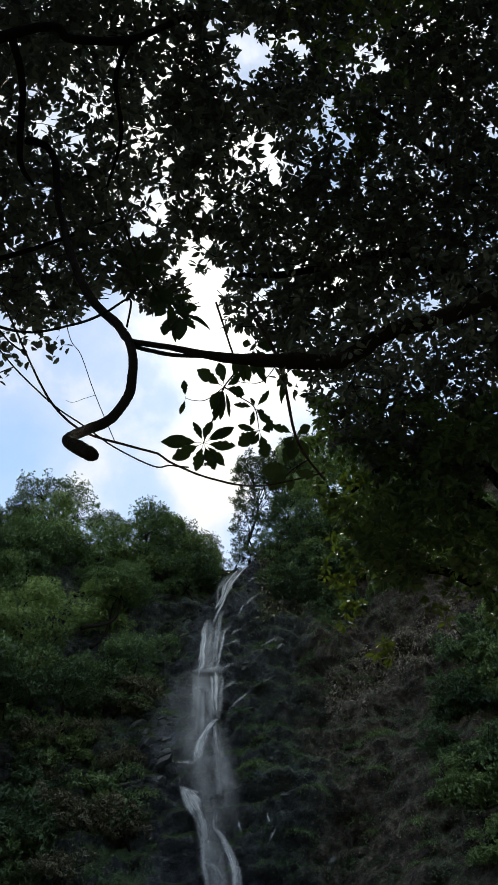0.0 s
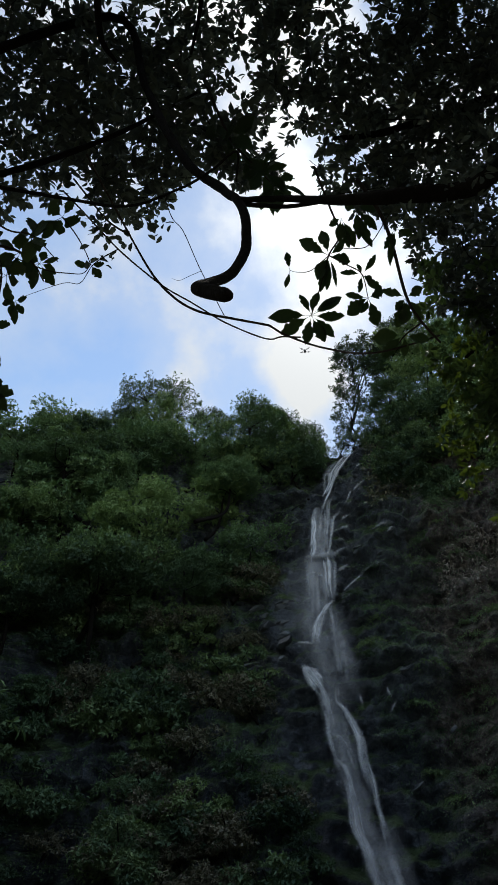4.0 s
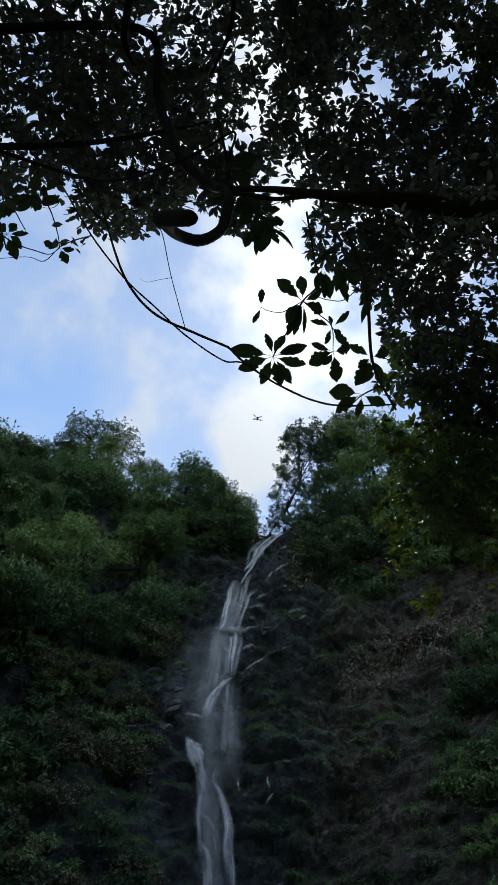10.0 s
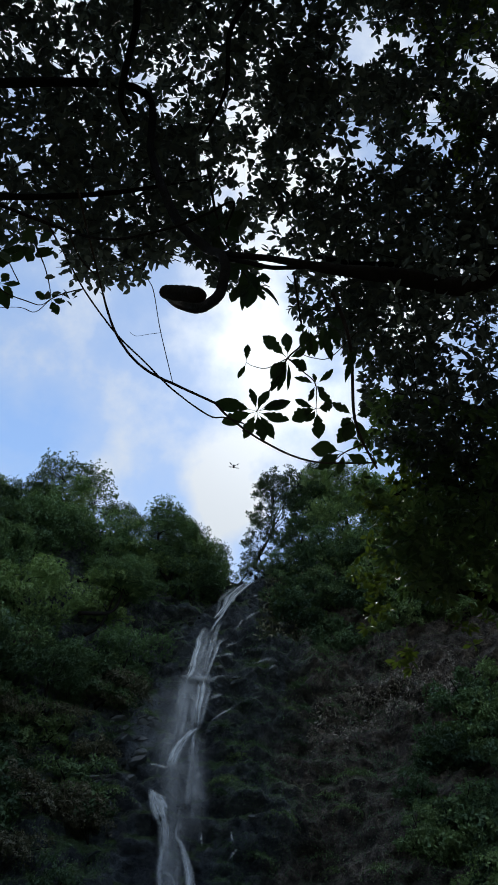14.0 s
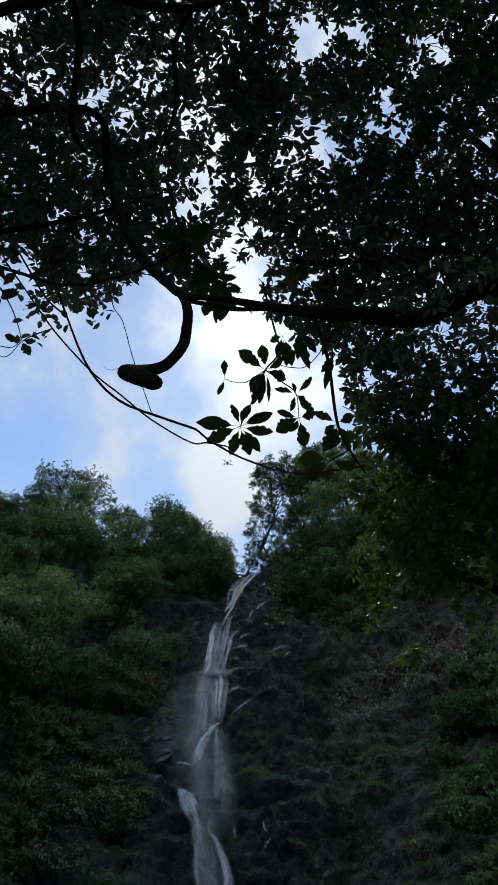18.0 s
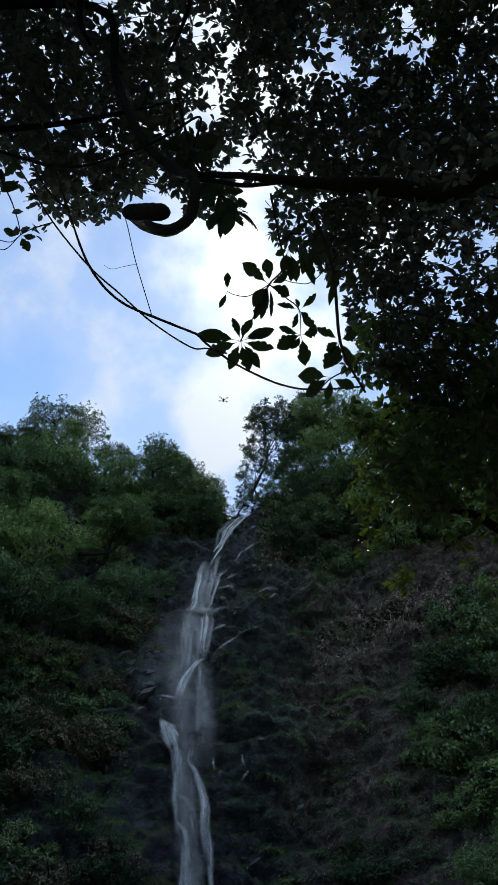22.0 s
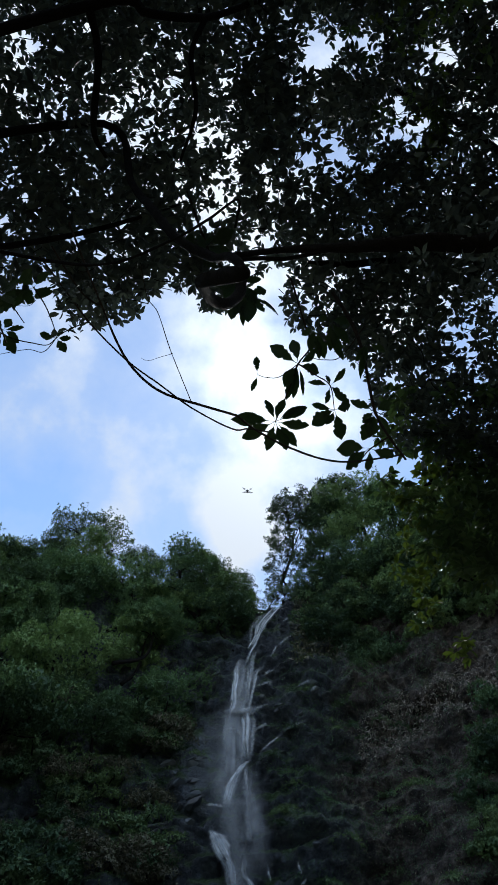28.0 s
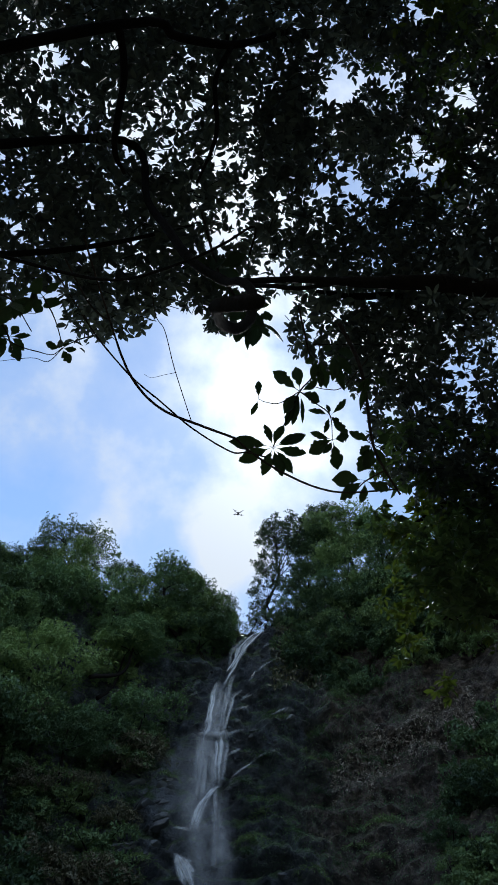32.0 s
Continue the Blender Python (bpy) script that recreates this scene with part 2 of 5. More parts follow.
CLIFF = cliff_material()
WATER = water_material("falling_water", 0.36, 0.66, 0.85)
TRICKLE = water_material("trickling_water", 0.34, 0.66, 0.42)
SPRAY = water_material("water_veil", 0.28, 0.74, 0.27)
MIST = water_material("water_mist", 0.20, 0.85, 0.17)


# ---- mesh helpers ----
def mesh_of(name, verts, faces, material, smooth=True):
    me = bpy.data.meshes.new(name)
    me.from_pydata([tuple(v) for v in verts], [], [tuple(int(i) for i in f) for f in faces])
    me.materials.append(material)
    if smooth:
        me.polygons.foreach_set("use_smooth", [True] * len(me.polygons))
    me.update()
    return me


def part(name, me, parent, label=""):
    ob = new(name, me)
    ob.parent = parent
    return tagged(ob, label)


def curve_points(points, steps):
    """Smooth line through the points."""
    p = np.array(points, float)
    p = np.vstack([2 * p[0] - p[1], p, 2 * p[-1] - p[-2]])
    out = []
    for i in range(1, len(p) - 2):
        for s in np.arange(steps) / steps:
            a, b, c, d = p[i - 1:i + 3]
            out.append(0.5 * (2 * b + (c - a) * s + (2 * a - 5 * b + 4 * c - d) * s * s + (3 * b - a - 3 * c + d) * s ** 3))
    out.append(p[-2])
    return np.array(out)


def tube(points, radii, sides=8, rough=0.0, steps=6, seed=0):
    """Verts and faces of a bent, tapered, closed tube; radii at the given points."""
    line = curve_points(points, steps)
    rad = np.interp(np.linspace(0, len(radii) - 1, len(line)), range(len(radii)), radii)
    rng = np.random.default_rng(seed)
    verts, faces = [], []
    side = np.array([0.3, 0.5, 0.8])
    for i, c in enumerate(line):
        t = line[min(i + 1, len(line) - 1)] - line[max(i - 1, 0)]
        t = t / (np.linalg.norm(t) + 1e-9)
        side = side - t * side.dot(t)
        side /= np.linalg.norm(side) + 1e-9
        other = np.cross(t, side)
        for k in range(sides):
            g = 2 * math.pi * k / sides
            r = rad[i] * (1 + rough * rng.uniform(-1, 1))
            verts.append(c + r * (math.cos(g) * side + math.sin(g) * other))
        if i:
            for k in range(sides):
                a, b = (i - 1) * sides + k, (i - 1) * sides + (k + 1) % sides
                faces.append((a, b, b + sides, a + sides))
    n = len(verts)
    verts += [line[0], line[-1]]
    for k in range(sides):
        faces.append((n, (k + 1) % sides, k))
        faces.append((n + 1, n - sides + k, n - sides + (k + 1) % sides))
    return verts, faces


def tube_mesh(name, points, radii, material, sides=8, rough=0.0, steps=6, seed=0):
    return mesh_of(name, *tube(points, radii, sides, rough, steps, seed), material)


def tubes_mesh(name, lines, material, sides=4):
    """Many thin twigs in one mesh: (points, radii) each."""
    verts, faces = [], []
    for pts, rad in lines:
        v, f = tube(pts, rad, sides, 0.0, 3)
        base = len(verts)
        verts += v
        faces += [tuple(i + base for i in q) for q in f]
    return mesh_of(name, verts, faces, material)


FULL = np.array([(0, 0, 0), (0.3, 0, 0.01), (0.66, 0, 0.0), (1, 0, -0.07), (0.28, 0.40, 0.10), (0.66, 0.40, 0.07), (0.28, -0.40, 0.10), (0.66, -0.40, 0.07)])
FULL_FACES = [(0, 1, 4), (1, 2, 5, 4), (2, 3, 5), (0, 6, 1), (1, 6, 7, 2), (2, 7, 3)]
SMALL = np.array([(0, 0, 0), (0.55, 0.42, 0.08), (1, 0, -0.05), (0.55, -0.42, 0.08)])
SMALL_FACES = [(0, 2, 1), (0, 3, 2)]


def leaves_mesh(name, places, ways, ups, lengths, material, width=0.45, full=True):
    """Folded leaves: base place, direction, rough normal and length of each."""
    shape, shape_faces = (FULL, FULL_FACES) if full else (SMALL, SMALL_FACES)
    ways = ways / (np.linalg.norm(ways, axis=1, keepdims=True) + 1e-9)
    side = np.cross(ups, ways)
    side /= np.linalg.norm(side, axis=1, keepdims=True) + 1e-9
    nor = np.cross(ways, side)
    L = lengths[:, None, None]
    v = places[:, None, :] + L * (shape[None, :, 0:1] * ways[:, None, :] + width * shape[None, :, 1:2] * side[:, None, :] + shape[None, :, 2:3] * nor[:, None, :])
    k = len(shape)
    verts = v.reshape(-1, 3)
    loops, starts, n = [], [], 0
    flat = np.concatenate([np.array(f) for f in shape_faces])
    sizes = np.array([len(f) for f in shape_faces])
    count = len(places)
    loops = (flat[None, :] + (np.arange(count) * k)[:, None]).ravel()
    sizes = np.tile(sizes, count)
    starts = np.concatenate([[0], np.cumsum(sizes)[:-1]])
    me = bpy.data.meshes.new(name)
    me.vertices.add(len(verts))
    me.vertices.foreach_set("co", verts.astype(np.float32).ravel())
    me.loops.add(len(loops))
    me.loops.foreach_set("vertex_index", loops.astype(np.int32))
    me.polygons.add(len(sizes))
    me.polygons.foreach_set("loop_start", starts.astype(np.int32))
    me.polygons.foreach_set("loop_total", sizes.astype(np.int32))
    me.update(calc_edges=True)
    me.materials.append(material)
    return me


def sprays(nodes, outward, per, lengths, rng, flat=0.35):
    """Whorls of leaves at twig ends: arrays for leaves_mesh."""
    n = len(nodes)
    base = np.repeat(nodes, per, axis=0)
    out = np.repeat(outward, per, axis=0)
    way = rng.normal(size=(n * per, 3))
    way /= np.linalg.norm(way, axis=1, keepdims=True)
    way[:, 2] *= 0.75
    way = way * 1.0 + out * flat
    up = rng.normal(size=(n * per, 3)) * 0.7 + np.array([0, 0, 1.0])
    size = rng.uniform(lengths[0], lengths[1], n * per)
    return base + way * 0.01, way, up, size


# ---- ground, cliff and hill ----
RIM_X = [-40, -20, -12, -5, -2.6, -0.6, 0.6, 2.0, 5, 9, 16, 40]
RIM_Z = [36, 34.5, 33.6, 32.6, 32.0, 31.7, 32.1, 33.2, 35, 37, 40, 44]


def cliff_y(x, z):
    """How far back the face stands at x and height z."""
    y = 34 + 0.36 * z
    y -= 0.018 * max(0.0, -x - 3) ** 1.7
    y -= 0.30 * max(0.0, x - 3.5) ** 1.15
    bulge = max(0.0, 1 - abs(z - 8) / 13) * max(0.0, min(1.0, (x - 5) / 6))
    return y - 4.0 * bulge


def cliff_surface(x, z, fine=True):
    p = Vector((x * 0.30, z * 0.22, 3.1))
    calm = min(1.0, max(0.12, (abs(x + 1.2) - 1.4) / 2.0))
    y = cliff_y(x, z) + 1.7 * calm * noise.fractal(p, 1.0, 2.0, 4)
    if fine:
        step = noise.noise(Vector((x * 0.25, z * 0.9, 7.7)))
        bare = max(0.0, 1 - abs(x + 4.0) / 1.6) * max(0.0, 1 - abs(z - 20.2) / 3.2)
        y += (0.75 - 0.6 * min(1.0, 2 * bare)) * noise.fractal(Vector((x * 0.9, z * 1.4, 1.0)), 0.85, 2.1, 6) + 0.5 * abs(step)
        stair = z * 0.72 + 0.9 * noise.noise(Vector((x * 0.35, z * 0.25, 2.2))) + 0.06 * x
        y -= 0.7 * min(1.0, max(0.2, 1.3 - abs(x - 1.9) / 3.0)) * (stair - math.floor(stair))
        y += 0.35 * abs(noise.noise(Vector((x * 1.6 + z * 0.3, z * 1.8 - x * 0.3, 5.5))))
    return y


def build_cliff():
    xs = np.concatenate([np.linspace(-40, -14, 30), np.linspace(-13.7, 14, 190), np.linspace(14.5, 40, 30)])
    rows = 200
    verts, faces = [], []
    for x in xs:
        rim = float(np.interp(x, RIM_X, RIM_Z))
        for j in range(rows):
            z = -1.0 + (rim + 1.0) * j / (rows - 1)
            verts.append((x, cliff_surface(x, z), z))
        top = verts[-1]
        for d, rise in ((0.8, 0.35), (3, 0.9), (8, 1.8), (20, 3.0), (60, 4.0), (300, 5.0)):
            verts.append((x, top[1] + d, top[2] + rise))
    k = rows + 6
    for i in range(len(xs) - 1):
        for j in range(k - 1):
            a = i * k + j
            faces.append((a, a + k, a + k + 1, a + 1))
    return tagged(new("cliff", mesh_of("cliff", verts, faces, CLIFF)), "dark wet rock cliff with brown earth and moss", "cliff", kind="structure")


build_cliff()


def build_ground():
    verts, faces = [], []
    ticks = np.concatenate([[-2500, -600, -150], np.linspace(-60, 60, 61), [150, 600, 2500]])
    n = len(ticks)
    for x in ticks:
        for y in ticks:
            h = 0.25 * noise.fractal(Vector((x * 0.2, y * 0.2, 0)), 1, 2, 3) if abs(x) < 60 and abs(y) < 60 else 0.0
            verts.append((x, y, h - 0.25))
    for i in range(n - 1):
        for j in range(n - 1):
            a = i * n + j
            faces.append((a, a + n, a + n + 1, a + 1))
    tagged(new("ground", mesh_of("ground", verts, faces, SOIL)), "bare brown forest earth", "ground", kind="structure")


build_ground()

# ---- the waterfall ----
waterfall = tagged(new("waterfall"), "tall thin white waterfall running down dark rock", "waterfall")
waterfall.location = (1.5, 34.0, 0.0)


def on_cliff(x, z, proud):
    return Vector((x, cliff_surface(x, z, False) - proud, z))


def stream(name, line, widths, material, proud, label="", seed=0, bend=0.08, columns=7, threads=4, spread=1.5):
    """Falling water as one or more wandering, bowed threads; each stands proud in its middle."""
    rng = np.random.default_rng(seed)
    pts = curve_points([(x, z, 0) for x, z in line], 8)
    wid = spread * np.interp(np.linspace(0, 1, len(pts)), np.linspace(0, 1, len(widths)), widths)
    verts, faces, uv, span = [], [], [], []
    for k in range(threads):
        run, base = 0.0, len(verts)
        share = 1.0 if threads == 1 else rng.uniform(0.4, 0.75)
        aside = 0.0 if threads == 1 else rng.uniform(-0.3, 0.3)
        first, last = (0, len(pts) - 1) if k < 2 else sorted((int(rng.uniform(0, 0.45) * len(pts)), int(rng.uniform(0.55, 1.0) * (len(pts) - 1))))
        for i in range(first, last + 1):
            x, z, _ = pts[i]
            z = min(z, float(np.interp(x, RIM_X, RIM_Z)) + 0.1)
            if i > first:
                run += float(np.hypot(x - pts[i - 1][0], z - pts[i - 1][1]))
            wob = wid[i] * share * (1 + 0.4 * noise.noise(Vector((z * 1.5, seed + 5 * k, 0))))
            mid = x + wid[i] * (aside + 0.16 * noise.noise(Vector((z * 0.9, seed * 3.1, k * 2.7)))) + bend * noise.noise(Vector((z * 0.8, seed * 3.1, 2)))
            ahead = pts[min(i + 1, len(pts) - 1)] - pts[max(i - 1, 0)]
            ahead = ahead / (np.hypot(ahead[0], ahead[1]) + 1e-9)
            for c in range(columns):
                f = c / (columns - 1)
                q = on_cliff(mid - (f - 0.5) * wob * ahead[1], z + (f - 0.5) * wob * ahead[0], proud + 0.06 * k + 0.3 * wob * math.sin(math.pi * f))
                verts.append(q - waterfall.location)
                uv.append((f + 3.7 * k + seed, run + 11.0 * k))
                span.append((f, (i - first) / max(1, last - first)))
            if i > first:
                for c in range(columns - 1):
                    a = base + (i - first - 1) * columns + c
                    faces.append((a, a + 1, a + columns + 1, a + columns))
    me = mesh_of(name, verts, faces, material)
    for key, values in (("flow", uv), ("span", span)):
        layer = me.uv_layers.new(name=key)
        for loop in me.loops:
            layer.data[loop.index].uv = values[loop.vertex_index]
    return part(name, me, waterfall, label)


stream("upper_chute", [(0.05, 31.59), (-0.53, 30.85), (-1.03, 29.98), (-1.34, 29.23), (-1.53, 28.43), (-1.75, 27.52), (-1.97, 26.77), (-2.18, 26.08)], [0.18, 0.32, 0.49, 0.55, 0.34, 0.3, 0.3, 0.46], WATER, 0.62, "white chute of water", 1, bend=0.08, threads=6, spread=1.1)
stream("chute_strand", [(-0.88, 30.6), (-1.48, 29.98), (-1.75, 29.29), (-1.8, 28.42), (-1.85, 27.53)], [0.28, 0.35, 0.31, 0.24, 0.17], SPRAY, 0.6, "thin strand beside the white chute", 2, bend=0.08, threads=4)
stream("upper_curtain", [(-2.34, 26.39), (-2.47, 25.52), (-2.49, 24.64), (-2.49, 23.78), (-2.56, 22.91), (-2.62, 21.5)], [0.46, 0.35, 0.29, 0.31, 0.4, 0.42], WATER, 0.7, "white curtain of water in many threads", 3, bend=0.08, threads=5)
stream("curtain_thread", [(-2.11, 26.44), (-2.13, 25.33), (-2.16, 24.44), (-2.2, 23.61), (-2.24, 21.6)], [0.52, 0.51, 0.51, 0.56, 0.61], SPRAY, 0.66, "", 4, bend=0.08, threads=5)
stream("curtain_thread", [(-1.8, 26.23), (-1.81, 25.34), (-1.84, 24.42), (-1.88, 23.51), (-1.96, 21.7)], [0.23, 0.26, 0.25, 0.31, 0.37], TRICKLE, 0.7, "", 5, bend=0.08, threads=4)
stream("curtain_thread", [(-0.94, 26.02), (-1.31, 25.55), (-1.43, 24.87), (-1.52, 24.21), (-1.64, 23.25), (-1.81, 22.48)], [0.13, 0.19, 0.16, 0.16, 0.19, 0.21], TRICKLE, 0.6, "", 6, bend=0.08, threads=4)
stream("curtain_thread", [(-1.5, 27.29), (-1.69, 26.56), (-1.67, 25.63), (-1.68, 24.74), (-1.76, 23.66)], [0.2, 0.2, 0.19, 0.19, 0.19], SPRAY, 0.6, "", 7, bend=0.08, threads=4)
stream("ledge_foam", [(-3.14, 22.46), (-2.65, 22.39), (-2.05, 22.42), (-1.54, 22.63), (-1.1, 22.95), (-0.35, 23.19)], [0.3, 0.6, 0.65, 0.45, 0.2, 0.1], SPRAY, 0.85, "white foam where the water strikes a ledge", 8, bend=0.08, threads=5)
stream("middle_fan", [(-2.85, 22.64), (-2.78, 21.64), (-2.68, 20.5), (-2.5, 19.19), (-2.42, 18.09)], [0.49, 0.45, 0.41, 0.4, 0.28], SPRAY, 0.66, "broad white fan of water below a ledge", 9, bend=0.08, threads=5)
stream("middle_fan", [(-2.59, 22.69), (-2.46, 21.55), (-2.41, 20.5), (-2.38, 19.17), (-2.39, 18.26)], [0.55, 0.51, 0.47, 0.46, 0.34], SPRAY, 0.7, "broad white fan of water below a ledge", 10, bend=0.08, threads=6)
stream("middle_fan", [(-2.19, 22.69), (-2.01, 21.56), (-1.91, 20.49), (-1.83, 19.49), (-1.85, 18.92)], [0.55, 0.54, 0.5, 0.43, 0.28], SPRAY, 0.74, "broad white fan of water below a ledge", 11, bend=0.08, threads=6)
stream("fan_thread", [(-1.93, 22.52), (-1.8, 21.55), (-1.76, 20.47), (-1.66, 19.49)], [0.37, 0.3, 0.29, 0.23], WATER, 0.78, "", 12, bend=0.08, threads=5)
stream("fan_thread", [(-1.61, 22.71), (-1.54, 21.55), (-1.55, 20.36), (-1.57, 19.34)], [0.28, 0.27, 0.26, 0.23], SPRAY, 0.66, "", 13, bend=0.08, threads=4)
stream("split_strand", [(-1.51, 19.38), (-1.86, 19.07), (-2.18, 18.45), (-2.37, 17.79), (-2.48, 17.2), (-2.54, 16.7)], [0.17, 0.25, 0.28, 0.33, 0.35, 0.24], WATER, 0.92, "", 14, bend=0.08, threads=4)
stream("split_strand", [(-1.7, 19.2), (-2.02, 18.6), (-2.18, 17.88), (-2.29, 17.22), (-2.36, 16.72)], [0.17, 0.25, 0.28, 0.27, 0.19], TRICKLE, 0.9, "", 15, bend=0.08, threads=3)
stream("split_strand", [(-3.36, 16.81), (-2.87, 16.78), (-2.38, 16.71)], [0.11, 0.16, 0.16], TRICKLE, 0.9, "", 16, bend=0.08, threads=4)
stream("side_strand", [(-1.66, 19.48), (-1.55, 18.72), (-1.45, 18.0), (-1.36, 17.18), (-1.28, 16.29)], [0.32, 0.34, 0.31, 0.27, 0.24], TRICKLE, 0.72, "", 17, bend=0.08, threads=4, spread=1.0)
stream("side_strand", [(-1.56, 18.9), (-1.4, 17.64), (-1.26, 16.46), (-1.14, 15.39), (-1.03, 14.37)], [0.57, 0.66, 0.64, 0.63, 0.51], SPRAY, 0.7, "", 18, bend=0.08, threads=5, spread=1.0)
stream("mist", [(-2.1, 19.24), (-1.88, 17.82), (-1.69, 16.46), (-1.46, 15.1), (-1.25, 13.52)], [1.43, 1.66, 1.61, 1.56, 1.26], MIST, 0.62, "faint drifting spray", 19, bend=0.08, threads=4)
stream("lower_strand", [(-3.02, 15.56), (-2.77, 15.19), (-2.49, 14.76), (-2.22, 14.32), (-1.97, 13.82)], [0.21, 0.42, 0.51, 0.51, 0.35], WATER, 0.9, "white water shooting over a ledge", 21, bend=0.08, threads=5)
stream("ledge_foam", [(-2.95, 15.43), (-2.67, 15.24), (-2.24, 15.18)], [0.21, 0.29, 0.21], TRICKLE, 0.95, "white foam where the water strikes a ledge", 22, bend=0.08, threads=4)
stream("lower_strand", [(-1.59, 15.07), (-1.54, 14.45), (-1.45, 13.89), (-1.29, 13.39)], [0.31, 0.31, 0.3, 0.25], SPRAY, 0.76, "", 24, bend=0.08, threads=4)
stream("lower_strand", [(-1.77, 11.96), (-1.4, 11.86), (-1.18, 11.51), (-0.97, 10.94), (-0.76, 10.11)], [0.17, 0.22, 0.21, 0.19, 0.16], SPRAY, 0.86, "", 27, bend=0.08, threads=4)
stream("lower_veil", [(-1.25, 15.08), (-1.22, 13.5), (-1.09, 11.88), (-0.8, 10.39), (-0.58, 9.0), (-0.2, 7.3)], [1.72, 1.66, 1.55, 1.44, 1.39, 1.33], MIST, 0.7, "soft veil of falling spray", 31, bend=0.08, threads=3, spread=1.1)
stream("lower_strand", [(0.07, 7.7), (0.49, 6.42), (0.89, 5.22), (1.21, 3.99), (1.48, 2.85), (1.74, 1.75)], [0.78, 0.8, 0.77, 0.75, 0.74, 0.71], SPRAY, 0.8, "", 33, bend=0.08, threads=7)
stream("lower_veil", [(-0.21, 8.45), (0.35, 6.78), (0.83, 5.23), (1.23, 3.8), (1.68, 2.29), (2.01, 0.72)], [1.86, 1.88, 1.86, 1.88, 1.95, 1.89], MIST, 0.7, "soft veil of falling spray", 34, bend=0.08, threads=3, spread=1.1)
stream("lower_strand", [(-1.5, 14.4), (-1.45, 13.57), (-1.15, 13.2), (-0.86, 12.59), (-0.63, 11.86), (-0.46, 11.05), (-0.31, 10.27), (-0.14, 9.24), (0.04, 8.14), (0.3, 7.0), (0.95, 5.1)], [0.2, 0.22, 0.28, 0.34, 0.36, 0.4, 0.42, 0.42, 0.45, 0.5, 0.5], TRICKLE, 0.86, "", 70, bend=0.08, threads=6, spread=1.2)
stream("lower_strand", [(-1.75, 11.05), (-1.6, 10.82), (-1.34, 10.49), (-1.14, 9.95), (-1.01, 9.2), (-0.86, 8.4), (-0.72, 7.7), (-0.37, 6.7), (0.0, 5.59), (0.34, 4.39), (0.61, 3.53), (0.92, 2.78), (1.25, 1.95)], [0.12, 0.25, 0.36, 0.4, 0.42, 0.45, 0.45, 0.48, 0.5, 0.5, 0.5, 0.5, 0.5], TRICKLE, 0.9, "", 71, bend=0.08, threads=7, spread=1.15)
stream("lower_strand", [(-3.05, 15.6), (-2.77, 15.19), (-2.49, 14.76), (-2.2, 14.25), (-1.95, 13.6), (-1.8, 12.8), (-1.7, 11.9), (-1.5, 11.0), (-1.25, 10.2)], [0.2, 0.4, 0.5, 0.5, 0.48, 0.45, 0.45, 0.4, 0.35], TRICKLE, 0.84, "", 72, bend=0.08, threads=6, spread=1.1)
# the broad soft body of the fall behind its threads
stream("veil", [(-2.15, 26.3), (-2.2, 24.6), (-2.3, 22.6), (-2.2, 20.8), (-2.05, 19.2), (-1.9, 18.2)], [0.5, 0.8, 1.2, 1.3, 1.1, 0.8], SPRAY, 0.55, "soft white body of the fall", 90, bend=0.08, threads=3, spread=1.2)
stream("veil", [(-1.75, 13.8), (-1.35, 12.0), (-0.95, 10.2), (-0.5, 8.2), (0.05, 6.2), (0.7, 4.0), (1.25, 2.0)], [0.8, 1.0, 1.1, 1.1, 1.2, 1.3, 1.3], MIST, 0.6, "soft white body of the fall", 92, bend=0.08, threads=3, spread=1.0)
stream("veil", [(-0.75, 9.4), (-0.35, 7.8), (0.1, 6.3), (0.55, 4.9), (0.95, 3.5), (1.4, 1.8)], [0.8, 1.0, 1.1, 1.15, 1.2, 1.25], SPRAY, 0.7, "soft white body of the fall", 93, bend=0.05, threads=4, spread=1.0)
stream("mist", [(-2.8, 22.6), (-3.0, 20.6), (-2.9, 18.6), (-2.5, 16.6), (-2.0, 14.6)], [1.6, 2.5, 2.8, 2.6, 2.0], MIST, 1.0, "faint drifting spray", 94, bend=0.05, columns=13, threads=1, spread=1.0)
stream("mist", [(-2.3, 23.0), (-2.3, 20.6), (-2.1, 18.0), (-1.7, 15.4), (-1.3, 12.8)], [1.4, 2.4, 2.6, 2.6, 2.2], MIST, 1.2, "faint drifting spray", 95, bend=0.05, columns=13, threads=1, spread=1.0)
# white streaks standing in for glints on the stepped rock beside it
for i, line in enumerate([[(0.33, 30.67), (-0.15, 30.09)], [(1.07, 31.11), (0.84, 30.15), (0.78, 29.03)], [(0.61, 29.19), (0.21, 28.38), (-0.08, 27.94)], [(-0.32, 28.01), (-0.54, 27.43), (-0.68, 26.75)], [(-0.32, 26.02), (-0.91, 25.43)], [(-0.38, 25.04), (-0.95, 24.89), (-1.57, 24.59)], [(0.06, 21.35), (-0.39, 20.86), (-0.95, 20.09)], [(1.61, 24.88), (1.12, 24.72), (0.66, 24.59)], [(-0.63, 22.1), (-1.39, 21.54)], [(0.97, 14.41), (0.96, 13.72)], [(1.21, 13.53), (1.06, 13.32), (0.92, 13.05)], [(-0.35, 14.18), (-0.29, 13.51)], [(1.46, 22.49), (0.71, 21.9), (0.12, 21.6)]]):
    stream("step_glint", line, [0.05, 0.10, 0.04], TRICKLE, 0.35, "thin white streak for the glint on a rock step", 60 + i, bend=0.45, threads=4)


